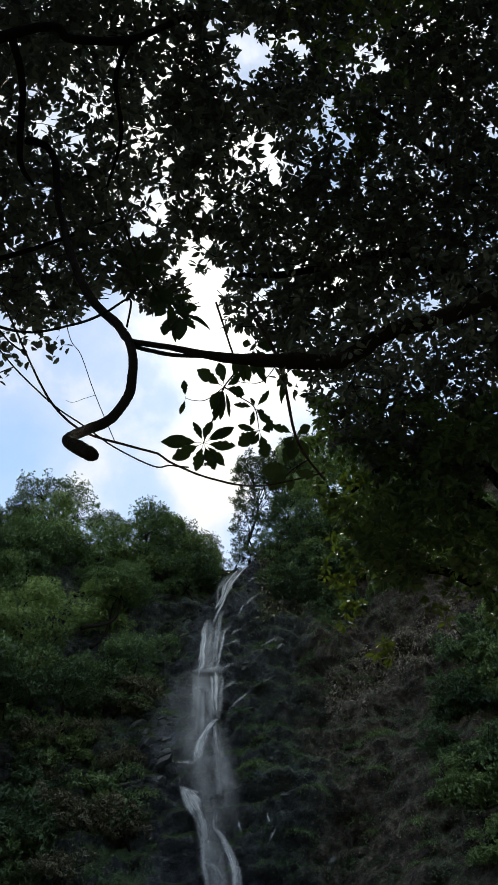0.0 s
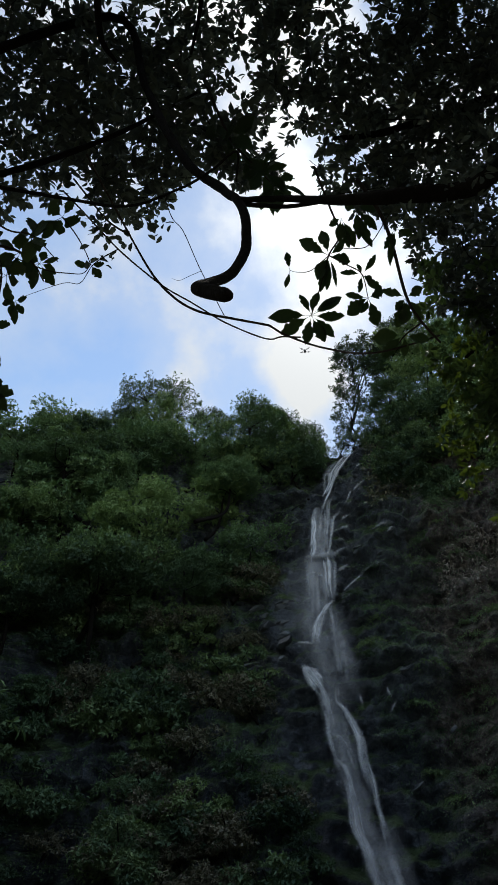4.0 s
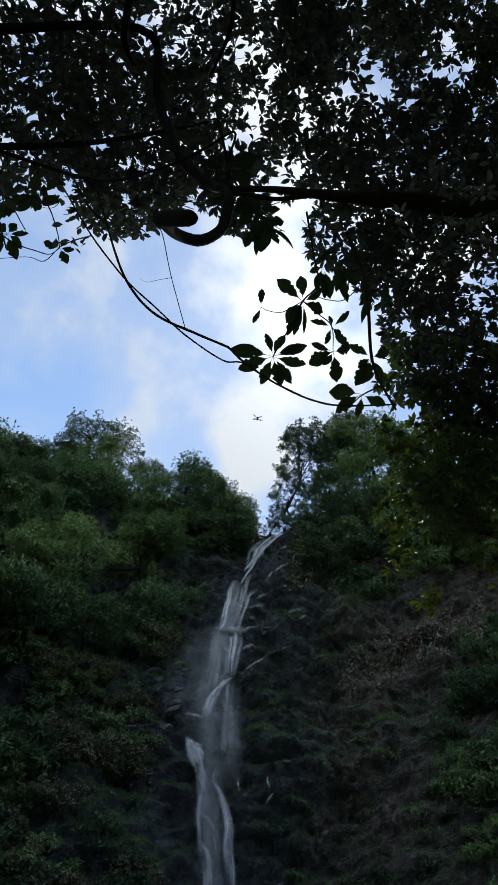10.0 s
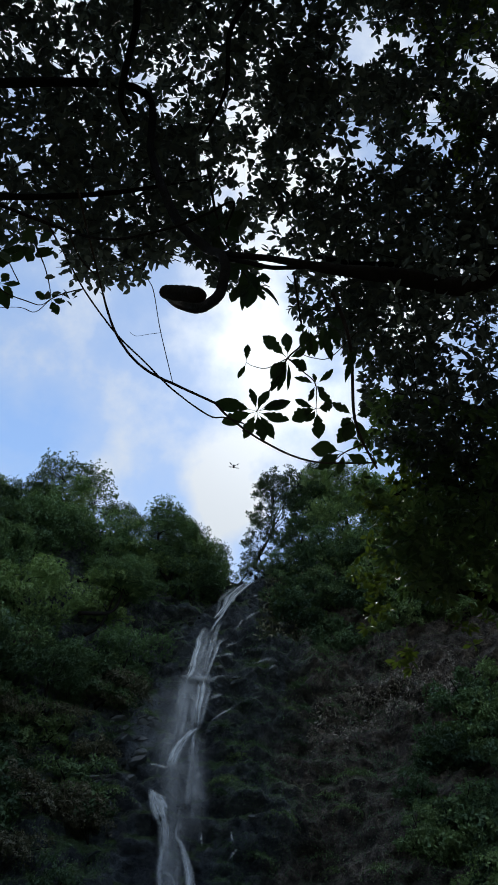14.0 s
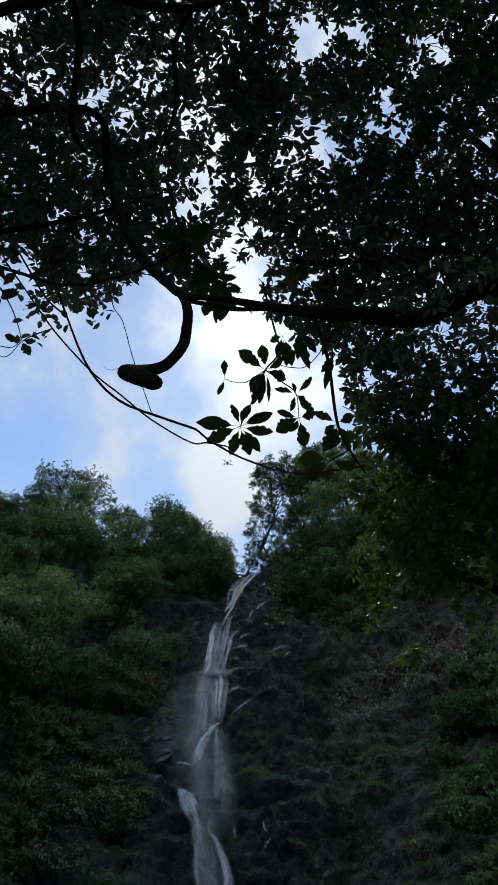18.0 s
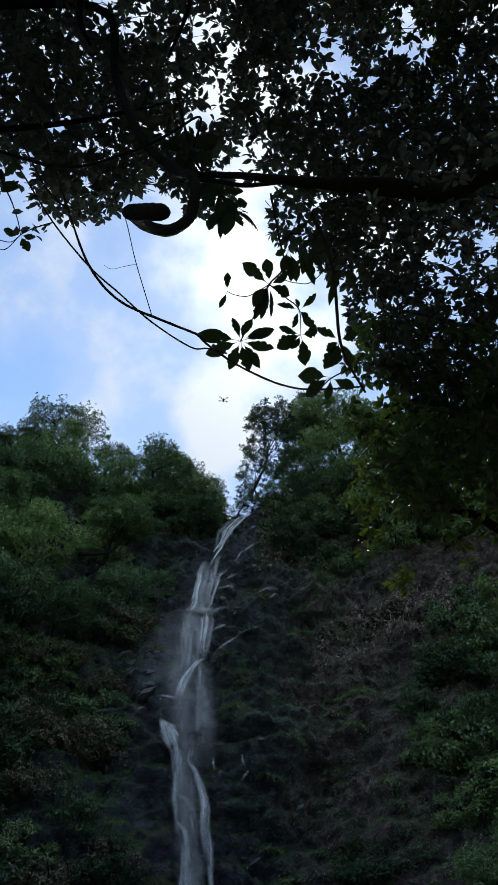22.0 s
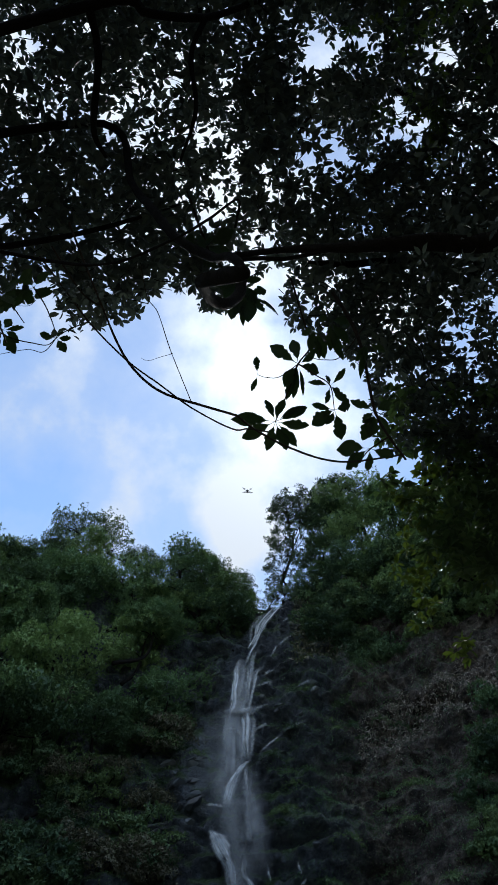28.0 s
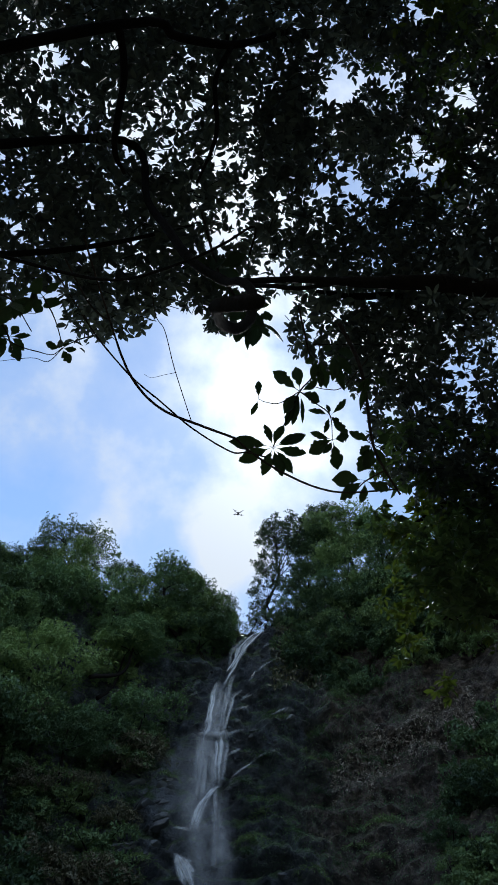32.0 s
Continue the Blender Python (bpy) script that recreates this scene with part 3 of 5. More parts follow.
# ---- trees and shrubs of the hill ----
def crown_mesh(name, radius, height, count, leaf, seed, material, clumps=26, hollow=0.55, full=False, lobe=(0.22, 0.42), flat=0.7):
    """Uneven crown: whorls of leaves over the upper sides of many lobes, with gaps between them."""
    rng = np.random.default_rng(seed)
    c = rng.normal(size=(clumps, 3))
    c /= np.linalg.norm(c, axis=1, keepdims=True)
    c *= rng.uniform(hollow, 1.0, (clumps, 1)) * np.array([radius, radius, height])
    c[:, 2] *= np.where(c[:, 2] < 0, 0.7, 1.0)
    size = rng.uniform(lobe[0], lobe[1], clumps) * radius
    per = 5
    nodes = count // per
    pick = rng.integers(0, clumps, nodes)
    off = rng.normal(size=(nodes, 3))
    off /= np.linalg.norm(off, axis=1, keepdims=True)
    off[:, 2] = np.where(off[:, 2] < -0.35, -off[:, 2], off[:, 2])
    wave = rng.normal(size=(clumps, 3)) * 3.0
    lump = 1 + 0.28 * np.sin((off * wave[pick]).sum(1) + pick) + 0.16 * np.sin((off * wave[pick][:, ::-1]).sum(1) * 2.3)
    stretch = rng.uniform(0.75, 1.35, (clumps, 3))
    places = c[pick] + off * stretch[pick] * lump[:, None] * (size[pick] * rng.uniform(0.45, 1.06, nodes) ** 0.5)[:, None] * np.array([1, 1, flat])
    places, off = np.repeat(places, per, axis=0), np.repeat(off, per, axis=0)
    n = len(places)
    ways = off * 0.55 + rng.normal(size=(n, 3)) * 0.75 + np.array([0, 0, -0.3])
    ups = off * 0.8 + rng.normal(size=(n, 3)) * 0.25 + np.array([0, 0, 0.7])
    return leaves_mesh(name, places, ways, ups, rng.uniform(0.8, 1.6, n) * leaf, material, 0.5, full), c


def lacy_tree(radius, height, ends, seed, label, dome=0.0, drop=1.3, full=13):
    """Open-crowned tree: trunk, limbs, forking twigs and small leaf sprays at their ends, sky showing between; the crown's middle at the origin."""
    rng = np.random.default_rng(seed)
    root = tagged(new("slender_tree"), label, "tree", "trees on the hill")
    tips = []
    while len(tips) < ends:
        q = rng.normal(size=3)
        q /= np.linalg.norm(q)
        if q[2] < dome - 0.6 or noise.noise(Vector(q * 2.6) + Vector((seed, 0, 0))) < rng.uniform(-0.6, 0.1):
            continue
        edge = 1 + 0.22 * noise.noise(Vector(q * 1.9) + Vector((0, seed, 0)))
        tips.append(q * rng.uniform(0.55, 1.0) ** 0.6 * edge * np.array([radius, radius, height]))
    tips = np.array(tips)
    foot = np.array([0.2, 1.2, -drop * height])
    fork = np.array([0.0, 0.1, -0.62 * height])
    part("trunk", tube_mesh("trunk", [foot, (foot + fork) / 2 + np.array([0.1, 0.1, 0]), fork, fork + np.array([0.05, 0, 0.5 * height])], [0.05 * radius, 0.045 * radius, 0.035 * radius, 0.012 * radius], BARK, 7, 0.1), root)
    heads = tips[rng.choice(ends, 11, replace=False)] * 0.62
    for h in heads:
        start = fork + np.array([0, 0, rng.uniform(0, 0.3) * height])
        part("limb", tube_mesh("limb", [start, start * 0.5 + h * 0.5 + rng.normal(size=3) * 0.07 * radius, h], [0.019 * radius, 0.013 * radius, 0.007 * radius], BARK, 5), root)
    lines, nodes, outs = [], [], []
    for q in tips:
        h = heads[np.argmin(((heads - q) ** 2).sum(1))]
        start = h * rng.uniform(0.7, 1.0)
        mid = (start + q) / 2 + rng.normal(size=3) * 0.06 * radius
        lines.append(([start, mid, q], [0.006 * radius, 0.004 * radius, 0.0015 * radius]))
        spread = rng.uniform(-1, 1, size=(full, 3)) * np.array([0.095, 0.095, 0.06]) * radius
        nodes += list(q + spread)
        outs += list(spread * 2 + q / radius * 0.4)
    tagged(part("twig", tubes_mesh("twig", lines, BARK, 3), root), kind="stuff")
    nodes, outs = np.array(nodes), np.array(outs)
    part("crown", leaves_mesh("crown", *sprays(nodes, outs, 5, (0.10, 0.17), rng, 0.8), LEAF_BACKLIT, 0.5, False), root)
    return root


def hill_tree(name, radius, height, count, leaf, seed, material, label, clumps=26, hollow=0.55, lobe=(0.22, 0.42), flat=0.7, drop=1.35):
    """Tree with tapered trunk, limbs to its clumps, and crown; the crown's middle at the origin."""
    root = tagged(new(name), label, "tree", "trees on the hill")
    me, c = crown_mesh("crown", radius, height, count, leaf, seed, material, clumps, hollow, False, lobe, flat)
    part("crown", me, root)
    part("trunk", tube_mesh("trunk", [(0.25, 1.6 * drop / 1.35, -drop * height), (0.1, 0.4, -0.55 * drop * height), (0, 0, 0.3 * height)], [0.055 * radius, 0.04 * radius, 0.02 * radius], BARK, 7, 0.1), root)
    lrng = np.random.default_rng(seed + 100)
    for q in c[:11 if lobe[0] < 0.2 else 3]:
        up = float(np.clip(q[2] / height - lrng.uniform(0.35, 0.8), -0.75, 0.2))
        start = np.array([0.05, 0.1, up * height])
        bend = start * 0.5 + q * 0.5 + lrng.normal(size=3) * 0.12 * radius
        part("limb", tube_mesh("limb", [start, start * 0.8 + bend * 0.2 + np.array([0, 0, 0.05 * radius]), bend, q], [0.016 * radius, 0.013 * radius, 0.009 * radius, 0.004 * radius], BARK, 5), root)
    return root


def put(ob, place, scale, turn):
    ob.matrix_basis = Matrix.Translation(place) @ Matrix.Rotation(turn, 4, "Z") @ Matrix.Diagonal((scale, scale, scale, 1))
    return ob


def again(ob, place, scale, turn):
    c = copy_thing(ob, Matrix.Identity(4))
    return put(c, place, scale, turn)


AIRY, FULL_TREE, ROUND = "slender tree with airy green crown against the sky", "dense dark green tree on the hillside", "round leafy green tree on the hillside"
airy = lacy_tree(3.3, 2.5, 260, 11, AIRY, 0.1)
airy2 = lacy_tree(2.1, 3.6, 190, 14, AIRY, -0.2, full=10)
dense = hill_tree("hill_tree", 3.0, 2.6, 15000, 0.15, 12, LEAF_FAR_LIT, FULL_TREE, 20, lobe=(0.26, 0.45))
dense2 = hill_tree("hill_tree", 2.8, 2.6, 14000, 0.15, 13, LEAF_FAR_LIT, ROUND, 15, lobe=(0.30, 0.5))
dense3 = hill_tree("hill_tree", 2.9, 2.2, 14000, 0.155, 15, LEAF_FAR_LIT, FULL_TREE, 17, lobe=(0.26, 0.48))

umbrella = hill_tree("umbrella_tree", 3.6, 1.7, 24000, 0.15, 18, LEAF_FAR_LIT, "wide flat-topped green tree with bare trunk on the slope", 46, 0.35, (0.14, 0.30), 0.5, 3.6)

# skyline: place of each crown's middle, and its size
rng = np.random.default_rng(5)
put(airy, (-13.66, 47.60, 37.85), 1.0, 0.3)
put(airy2, (0.73, 48.80, 40.99), 1.0, 1.0)
put(dense, (-14.2, 45.96, 33.22), 0.9, 0.0)
put(dense2, (-24.33, 46.40, 34.44), 0.6, 0.0)
put(dense3, (-18.85, 45.88, 33.00), 0.9, 0.0)
for place, s, src in [((-13.4, 46.9, 36.2), 0.72, dense3), ((-15.6, 46.9, 35.6), 0.6, dense2), ((-21.62, 47.18, 36.62), 0.5, airy), ((-17.95, 46.59, 34.97), 0.6, dense2), ((-5.503, 46.19, 33.87), 0.6, dense2), ((-11.26, 45.61, 32.24), 0.9, dense2), ((-8.188, 45.41, 31.68), 0.85, dense3), ((-5.222, 45.11, 30.87), 0.7, dense),
                      ((-3.054, 45.00, 30.56), 0.5, dense2), ((-22.23, 45.41, 31.70), 0.9, dense), ((-27.82, 46.23, 33.98), 0.9, dense2), ((-32.21, 46.31, 34.20), 1.0, dense3), ((-37.88, 46.61, 35.02), 1.1, dense2), ((5.699, 49.82, 43.95), 1.0, dense3),
                      ((8.058, 49.11, 41.98), 1.1, dense2), ((11.40, 48.97, 41.58), 1.2, dense3), ((4.872, 46.75, 35.42), 0.8, dense), ((8.704, 46.72, 35.33), 1.0, dense2), ((12.61, 47.14, 36.51), 1.1, dense3), ((16.63, 48.54, 40.38), 1.2, dense),
                      ((4.190, 49.64, 43.43), 0.8, dense), ((5.574, 48.03, 38.98), 0.9, dense2), ((-5.47, 46.90, 35.23), 0.62, airy), ((-3.06, 46.40, 33.93), 0.42, airy), ((-7.61, 46.90, 35.58), 0.4, airy), ((-2.28, 45.80, 32.54), 0.3, airy2),
                      ((-0.58, 46.30, 33.75), 0.33, airy2), ((-1.39, 45.50, 31.75), 0.2, airy2), ((-0.02, 47.40, 36.66), 0.62, airy2), ((0.32, 49.20, 42.98), 0.45, airy), ((-9.84, 47.00, 36.20), 0.4, airy), ((-15.83, 47.00, 36.33), 0.55, airy), ((3.39, 49.50, 41.50), 0.75, dense),
                      ((2.80, 48.00, 37.73), 0.6, dense2), ((3.07, 46.80, 35.03), 0.5, dense3), ((1.68, 46.60, 34.35), 0.36, dense2), ((-0.04, 46.00, 32.84), 0.34, airy), ((4.16, 50.00, 45.35), 0.62, airy), ((2.31, 50.50, 43.80), 0.35, airy2), ((0.48, 46.00, 33.04), 0.3, airy2)]:
    again(src, place, s, rng.uniform(0, 6))
# woods down the slope
rng = np.random.default_rng(6)
taken = []
for k in range(900):
    x, z = rng.uniform(-21, -3.6), rng.uniform(19, 33)
    if x > np.interp(z, [16, 20, 24, 28, 33], [-7.5, -6.8, -5.0, -3.9, -3.3]) or any(math.hypot(x - a, z - b) < 3.3 for a, b in taken):
        continue
    taken.append((x, z))
    s = rng.uniform(0.7, 1.2) * (1.0 if x < -7 else 0.75)
    again((dense, dense2, dense3)[int(rng.integers(0, 3))], (x, cliff_surface(x, z, False) - rng.uniform(0.9, 2.6) * s, z), s, rng.uniform(0, 6))

# wide-crowned trees that stand out from the slope, with bare shaded trunks below
put(umbrella, (-13.55, 38.25, 20.09), 1.2, 0.4)
for place, s in [((-17.26, 36.85, 18.58), 0.9), ((-20.35, 35.12, 18.84), 1.1), ((-23.23, 32.61, 17.55), 1.1), ((-10.80, 40.71, 19.04), 0.55), ((-16.65, 39.47, 28.51), 0.85), ((-18.41, 38.57, 24.72), 0.8), ((-7.266, 41.51, 27.71), 0.6), ((-15.13, 37.79, 14.13), 0.6), ((-17.85, 35.99, 12.40), 0.8), ((-20.75, 34.40, 14.20), 1.0)]:
    again(umbrella, place, s, rng.uniform(0, 6))

# shrubs over the slopes
shrubs = []
for i, (rad, hgt, n, leaf, mat, lab) in enumerate([(1.6, 1.2, 5500, 0.15, LEAF_FAR, "leafy green shrub growing on the cliff"), (1.3, 1.5, 4600, 0.14, LEAF_FAR, "tangled green shrub clinging to the rock"),
                                                   (1.5, 1.0, 5000, 0.11, LEAF_GREY, "grey-green dry shrub on the steep slope")]):
    me, _ = crown_mesh("crown", rad, hgt, n, leaf, 40 + i, mat, 18, 0.4)
    root = tagged(new("shrub"), lab, "shrub", "shrubs on the cliff")
    part("crown", me, root)
    for g in (0.3, 2.4, 4.4):
        part("stem", tube_mesh("stem", [(0, 0.4, -0.7), (0.3 * math.cos(g), 0.3 * math.sin(g), 0.1), (0.8 * rad * math.cos(g), 0.8 * rad * math.sin(g), 0.6 * hgt)], [0.05, 0.035, 0.012], BARK, 5), root)
    shrubs.append(root)


first = [True, True, True]
rng = np.random.default_rng(21)
for k in range(165):
    x, z = rng.uniform(-17, -3.0), rng.uniform(1, 24)
    channel = np.interp(z, [0, 6, 10, 16, 22, 27, 31], [-1.8, -2.6, -3.6, -6.0, -5.2, -3.6, -2.6])
    if x > channel or z > np.interp(x, RIM_X, RIM_Z) or (x < -10.5 and z < 18 and k % 5):
        continue
    kind = 2 if (z < 22 and rng.random() < (0.55 if -9 < x and z < 18 else 0.3)) else int(rng.integers(0, 2))
    size = rng.uniform(0.6, 1.25)
    place = Vector((x, cliff_surface(x, z) - 0.3, z - 0.3))
    if first[kind]:
        first[kind] = False
        put(shrubs[kind], place, size, rng.uniform(0, 6))
    else:
        again(shrubs[kind], place, size, rng.uniform(0, 6))
for k in range(92):
    x, z = rng.uniform(5.5, 16), rng.uniform(1, 24)
    if z > 11 + 2.3 * (x - 6.0):
        continue
    again(shrubs[int(rng.integers(0, 2))], Vector((x, cliff_surface(x, z) - 0.3, z - 0.3)), rng.uniform(0.6, 1.1), rng.uniform(0, 6))
for k in range(112):
    x = rng.uniform(1.7, 15)
    z = float(np.interp(x, RIM_X, RIM_Z)) - rng.uniform(-1.0, 1.6 + 1.1 * min(x, 6.5))
    again(shrubs[int(rng.integers(0, 2))], Vector((x, cliff_surface(x, z) - 0.2, z - 0.3)), rng.uniform(0.6, 1.1), rng.uniform(0, 6))


for k in range(16):
    x = rng.uniform(-20, -3.6)
    z = float(np.interp(x, RIM_X, RIM_Z)) + rng.uniform(-1.2, 0.5)
    again(shrubs[int(rng.integers(0, 2))], Vector((x, cliff_surface(x, z) - 0.1, z)), rng.uniform(0.5, 0.9), rng.uniform(0, 6))


def scatter(name, label, count, xr, zr, keep, leaf, material, seed):
    """Small plants all over a stretch of the face."""
    rng = np.random.default_rng(seed)
    places = []
    while len(places) < count:
        x, z = rng.uniform(*xr), rng.uniform(*zr)
        if z < np.interp(x, RIM_X, RIM_Z) and keep(x, z):
            tuft = noise.noise(Vector((x * 0.7, z * 0.7, seed)))
            if tuft > rng.uniform(-0.55, 0.5):
                places.append((x, cliff_surface(x, z) - rng.uniform(0.0, 0.25), z))
    places = np.array(places)
    n = len(places)
    ways = rng.normal(size=(n, 3)) * 0.7 + np.array([0, -0.7, -0.2])
    ups = rng.normal(size=(n, 3)) * 0.5 + np.array([0, -0.6, 0.8])
    me = leaves_mesh(name, places, ways, ups, rng.uniform(0.5, 1.3, n) * leaf, material, 0.4, False)
    tagged(new(name, me), label, "undergrowth", kind="stuff")


def left_bank(x, z):
    return x < np.interp(z, [0, 6, 10, 16, 22, 27, 31], [-1.2, -2.0, -3.2, -5.2, -4.6, -3.2, -2.2])


scatter("undergrowth", "low green plants and creepers over the slope", 48000, (-19, -1), (0, 35), left_bank, 0.13, LEAF_FAR, 61)
scatter("undergrowth", "low green plants on the far bank", 16000, (6.0, 18), (0, 24), lambda x, z: z < 11 + 2.4 * (x - 5.8), 0.13, LEAF_FAR, 62)
scatter("undergrowth", "moss and small ferns on wet rock", 27000, (-1.2, 9), (0, 34), lambda x, z: x > np.interp(z, [0, 6, 12, 20, 31], [3, 2.2, 0.2, -0.8, 0.4]), 0.12, LEAF_FAR, 63)
scatter("dry_grass", "olive grass hanging over the cliff top beside the fall", 2600, (0.6, 4.4), (26, 33.5), lambda x, z: z > 26 + 0.5 * x, 0.3, LEAF_GREY, 65)
scatter("dry_grass", "brown dry grass and roots on the earth face", 12000, (2.6, 14), (3, 33), lambda x, z: z > 8 + 2.0 * (x - 6.0), 0.13, LEAF_GREY, 64)


LEAF_PALE = surface("withered_leaf", [(0.3, (0.16, 0.13, 0.11)), (0.7, (0.40, 0.35, 0.30))], 1.0, 0.7, 0.1, island=0.7)
scatter("dry_grass", "pale withered grass tufts on the earth face", 4200, (4.0, 11), (16, 27), lambda x, z: abs(z - 22.5 - 0.5 * (x - 7)) < 1.6 + 1.2 * noise.noise(Vector((x, z * 0.4, 2))), 0.2, LEAF_PALE, 66)


# thicket at the foot of the far bank
rng = np.random.default_rng(47)
for k in range(26):
    x = rng.uniform(7.5, 15)
    z = rng.uniform(0.5, min(20.0, 7 + 2.0 * (x - 7.5)))
    size = rng.uniform(0.35, 0.6)
    again((dense, dense2, dense3)[k % 3], (x, cliff_surface(x, z) - 0.6 * size, z), size, rng.uniform(0, 6))


# unseen tall trees added behind and beside the path to shade the gorge
rng = np.random.default_rng(44)
for k in range(12):
    g = radians(172 + 17.8 * k)
    far = rng.uniform(17, 24)
    size = rng.uniform(2.2, 3.0)
    ob = again((dense, dense2, dense3)[k % 3], (far * math.cos(g), far * math.sin(g), 4.6 + 1.6 * size), size, rng.uniform(0, 6))
    tagged(ob, "unseen tall forest tree added to shade the gorge", "tree", "forest trees")


# more unseen trees added at both sides to darken the lower cliff
for k, (x, y) in enumerate([(-19, 11), (-20, 19), (-21, 27), (19, 11), (20, 19), (21, 26)]):
    size = rng.uniform(2.3, 2.9)
    ob = again((dense, dense2, dense3)[k % 3], (x, y, 4.6 + 1.6 * size), size, rng.uniform(0, 6))
    tagged(ob, "unseen dense forest tree added beside the gorge for shade", "tree", "forest trees")


# taller unseen trees added to cut side light on the lower slopes
for k, (x, y) in enumerate([(-18.5, 15), (-21, 24), (-25, 31), (18.5, 15), (21, 24)]):
    ob = again((dense, dense2, dense3)[k % 3], (x, y, 13.4), 1.9, rng.uniform(0, 6))
    ob.matrix_basis = ob.matrix_basis @ Matrix.Diagonal((1, 1, 2.05, 1))
    tagged(ob, "unseen deep-crowned forest tree added beside the gorge for shade", "tree", "forest trees")


# ---- loose ledges of rock beside the water ----
def stone_mesh(seed):
    """Angular broken rock: the hull of a few uneven points, with chipped edges."""
    rng = np.random.default_rng(seed)
    bm = bmesh.new()
    for _ in range(15):
        q = rng.normal(size=3)
        q /= np.linalg.norm(q)
        bm.verts.new(tuple(q * rng.uniform(0.75, 1.15, 3) * np.array([1.1, 1.0, 0.62])))
    hull = bmesh.ops.convex_hull(bm, input=bm.verts[:])
    bmesh.ops.delete(bm, geom=[g for g in hull["geom_interior"] if isinstance(g, bmesh.types.BMVert)], context="VERTS")
    bmesh.ops.bevel(bm, geom=bm.edges[:], offset=0.05, segments=1, affect="EDGES")
    me = bpy.data.meshes.new("rock_ledge")
    bm.to_mesh(me)
    bm.free()
    me.materials.append(STONE)
    return me


stones = [stone_mesh(s) for s in range(9)]
ferns = []
for i in range(3):
    frng = np.random.default_rng(300 + i)
    n = 420
    g = frng.uniform(0, 6.28, 26)
    frond = frng.integers(0, 26, n)
    f = frng.random(n)
    reach = 0.75 * f
    spots = np.stack([reach * np.cos(g[frond]), reach * np.sin(g[frond]), 0.45 * f - 0.75 * f * f], axis=1) + frng.normal(size=(n, 3)) * 0.03
    ways = np.stack([np.cos(g[frond]), np.sin(g[frond]), 0.2 - 1.2 * f], axis=1) + frng.normal(size=(n, 3)) * 0.6
    ferns.append(leaves_mesh("fern", spots, ways, frng.normal(size=(n, 3)) * 0.3 + np.array([0, 0, 1.0]), frng.uniform(0.08, 0.16, n), LEAF_FAR, 0.3, False))
rng = np.random.default_rng(34)
for k in range(110):
    z = rng.uniform(3, 32)
    if k % 4 == 0:
        x = np.interp(z, [3, 10, 17, 25, 31], [-2.4, -3.2, -4.4, -3.7, -2.2]) - rng.uniform(0, 2.5)
    else:
        x = np.interp(z, [3, 10, 17, 25, 31], [3.0, 1.2, -0.4, -0.6, 0.8]) + rng.uniform(0, 7.0)
    if z > np.interp(x, RIM_X, RIM_Z):
        continue
    ob = new("fern")
    part("crown", ferns[k % 3], ob)
    size = rng.uniform(0.5, 1.3)
    ob.matrix_basis = Matrix.Translation((x, cliff_surface(x, z) - 0.05, z)) @ Matrix.Rotation(rng.uniform(0, 6), 4, "Z") @ Matrix.Diagonal((size, size, size, 1))
    tagged(ob, "drooping green fern rooted in the wet cliff", "fern", "ferns on the cliff")
rng = np.random.default_rng(33)
for k in range(150):
    z = rng.uniform(4, 31) if k < 56 else rng.uniform(14, 20) if k < 110 else rng.uniform(20, 31.3)
    if k < 34 or 56 <= k < 110:
        x = np.interp(z, [4, 10, 17, 25, 31], [-2.5, -3.2, -3.9, -3.8, -2.2]) - rng.uniform(0, 2.4)
    else:
        x = np.interp(z, [4, 10, 17, 25, 31], [2.2, 0.6, -0.9, -1.1, 0.3]) + rng.uniform(0, 3.2) ** 1.1
    ob = new("rock_ledge", stones[k % 9])
    s = rng.uniform(0.16, 0.36) if k < 56 else rng.uniform(0.2, 0.55) if k < 110 else rng.uniform(0.1, 0.26)
    ob.matrix_basis = Matrix.Translation((x, cliff_surface(x, z) + 0.45 * s, z)) @ Euler((rng.uniform(-0.3, 0.5), rng.uniform(-0.8, -0.1), rng.uniform(-0.6, 0.6))).to_matrix().to_4x4() @ Matrix.Diagonal((s * rng.uniform(0.9, 1.5), s, s * rng.uniform(0.5, 0.9), 1))
    tagged(ob, "dark wet rock ledge jutting from the cliff", "rock", "rock ledges")

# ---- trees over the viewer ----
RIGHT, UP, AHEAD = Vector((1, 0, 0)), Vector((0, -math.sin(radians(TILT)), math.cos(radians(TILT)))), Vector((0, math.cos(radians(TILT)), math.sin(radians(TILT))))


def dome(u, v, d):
    """A place in the leaf roof, set in the camera's first view: u across and v up that view (as fractions of the
    distance), d metres from the viewer's first stand.
    """
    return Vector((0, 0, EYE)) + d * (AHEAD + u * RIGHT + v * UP)


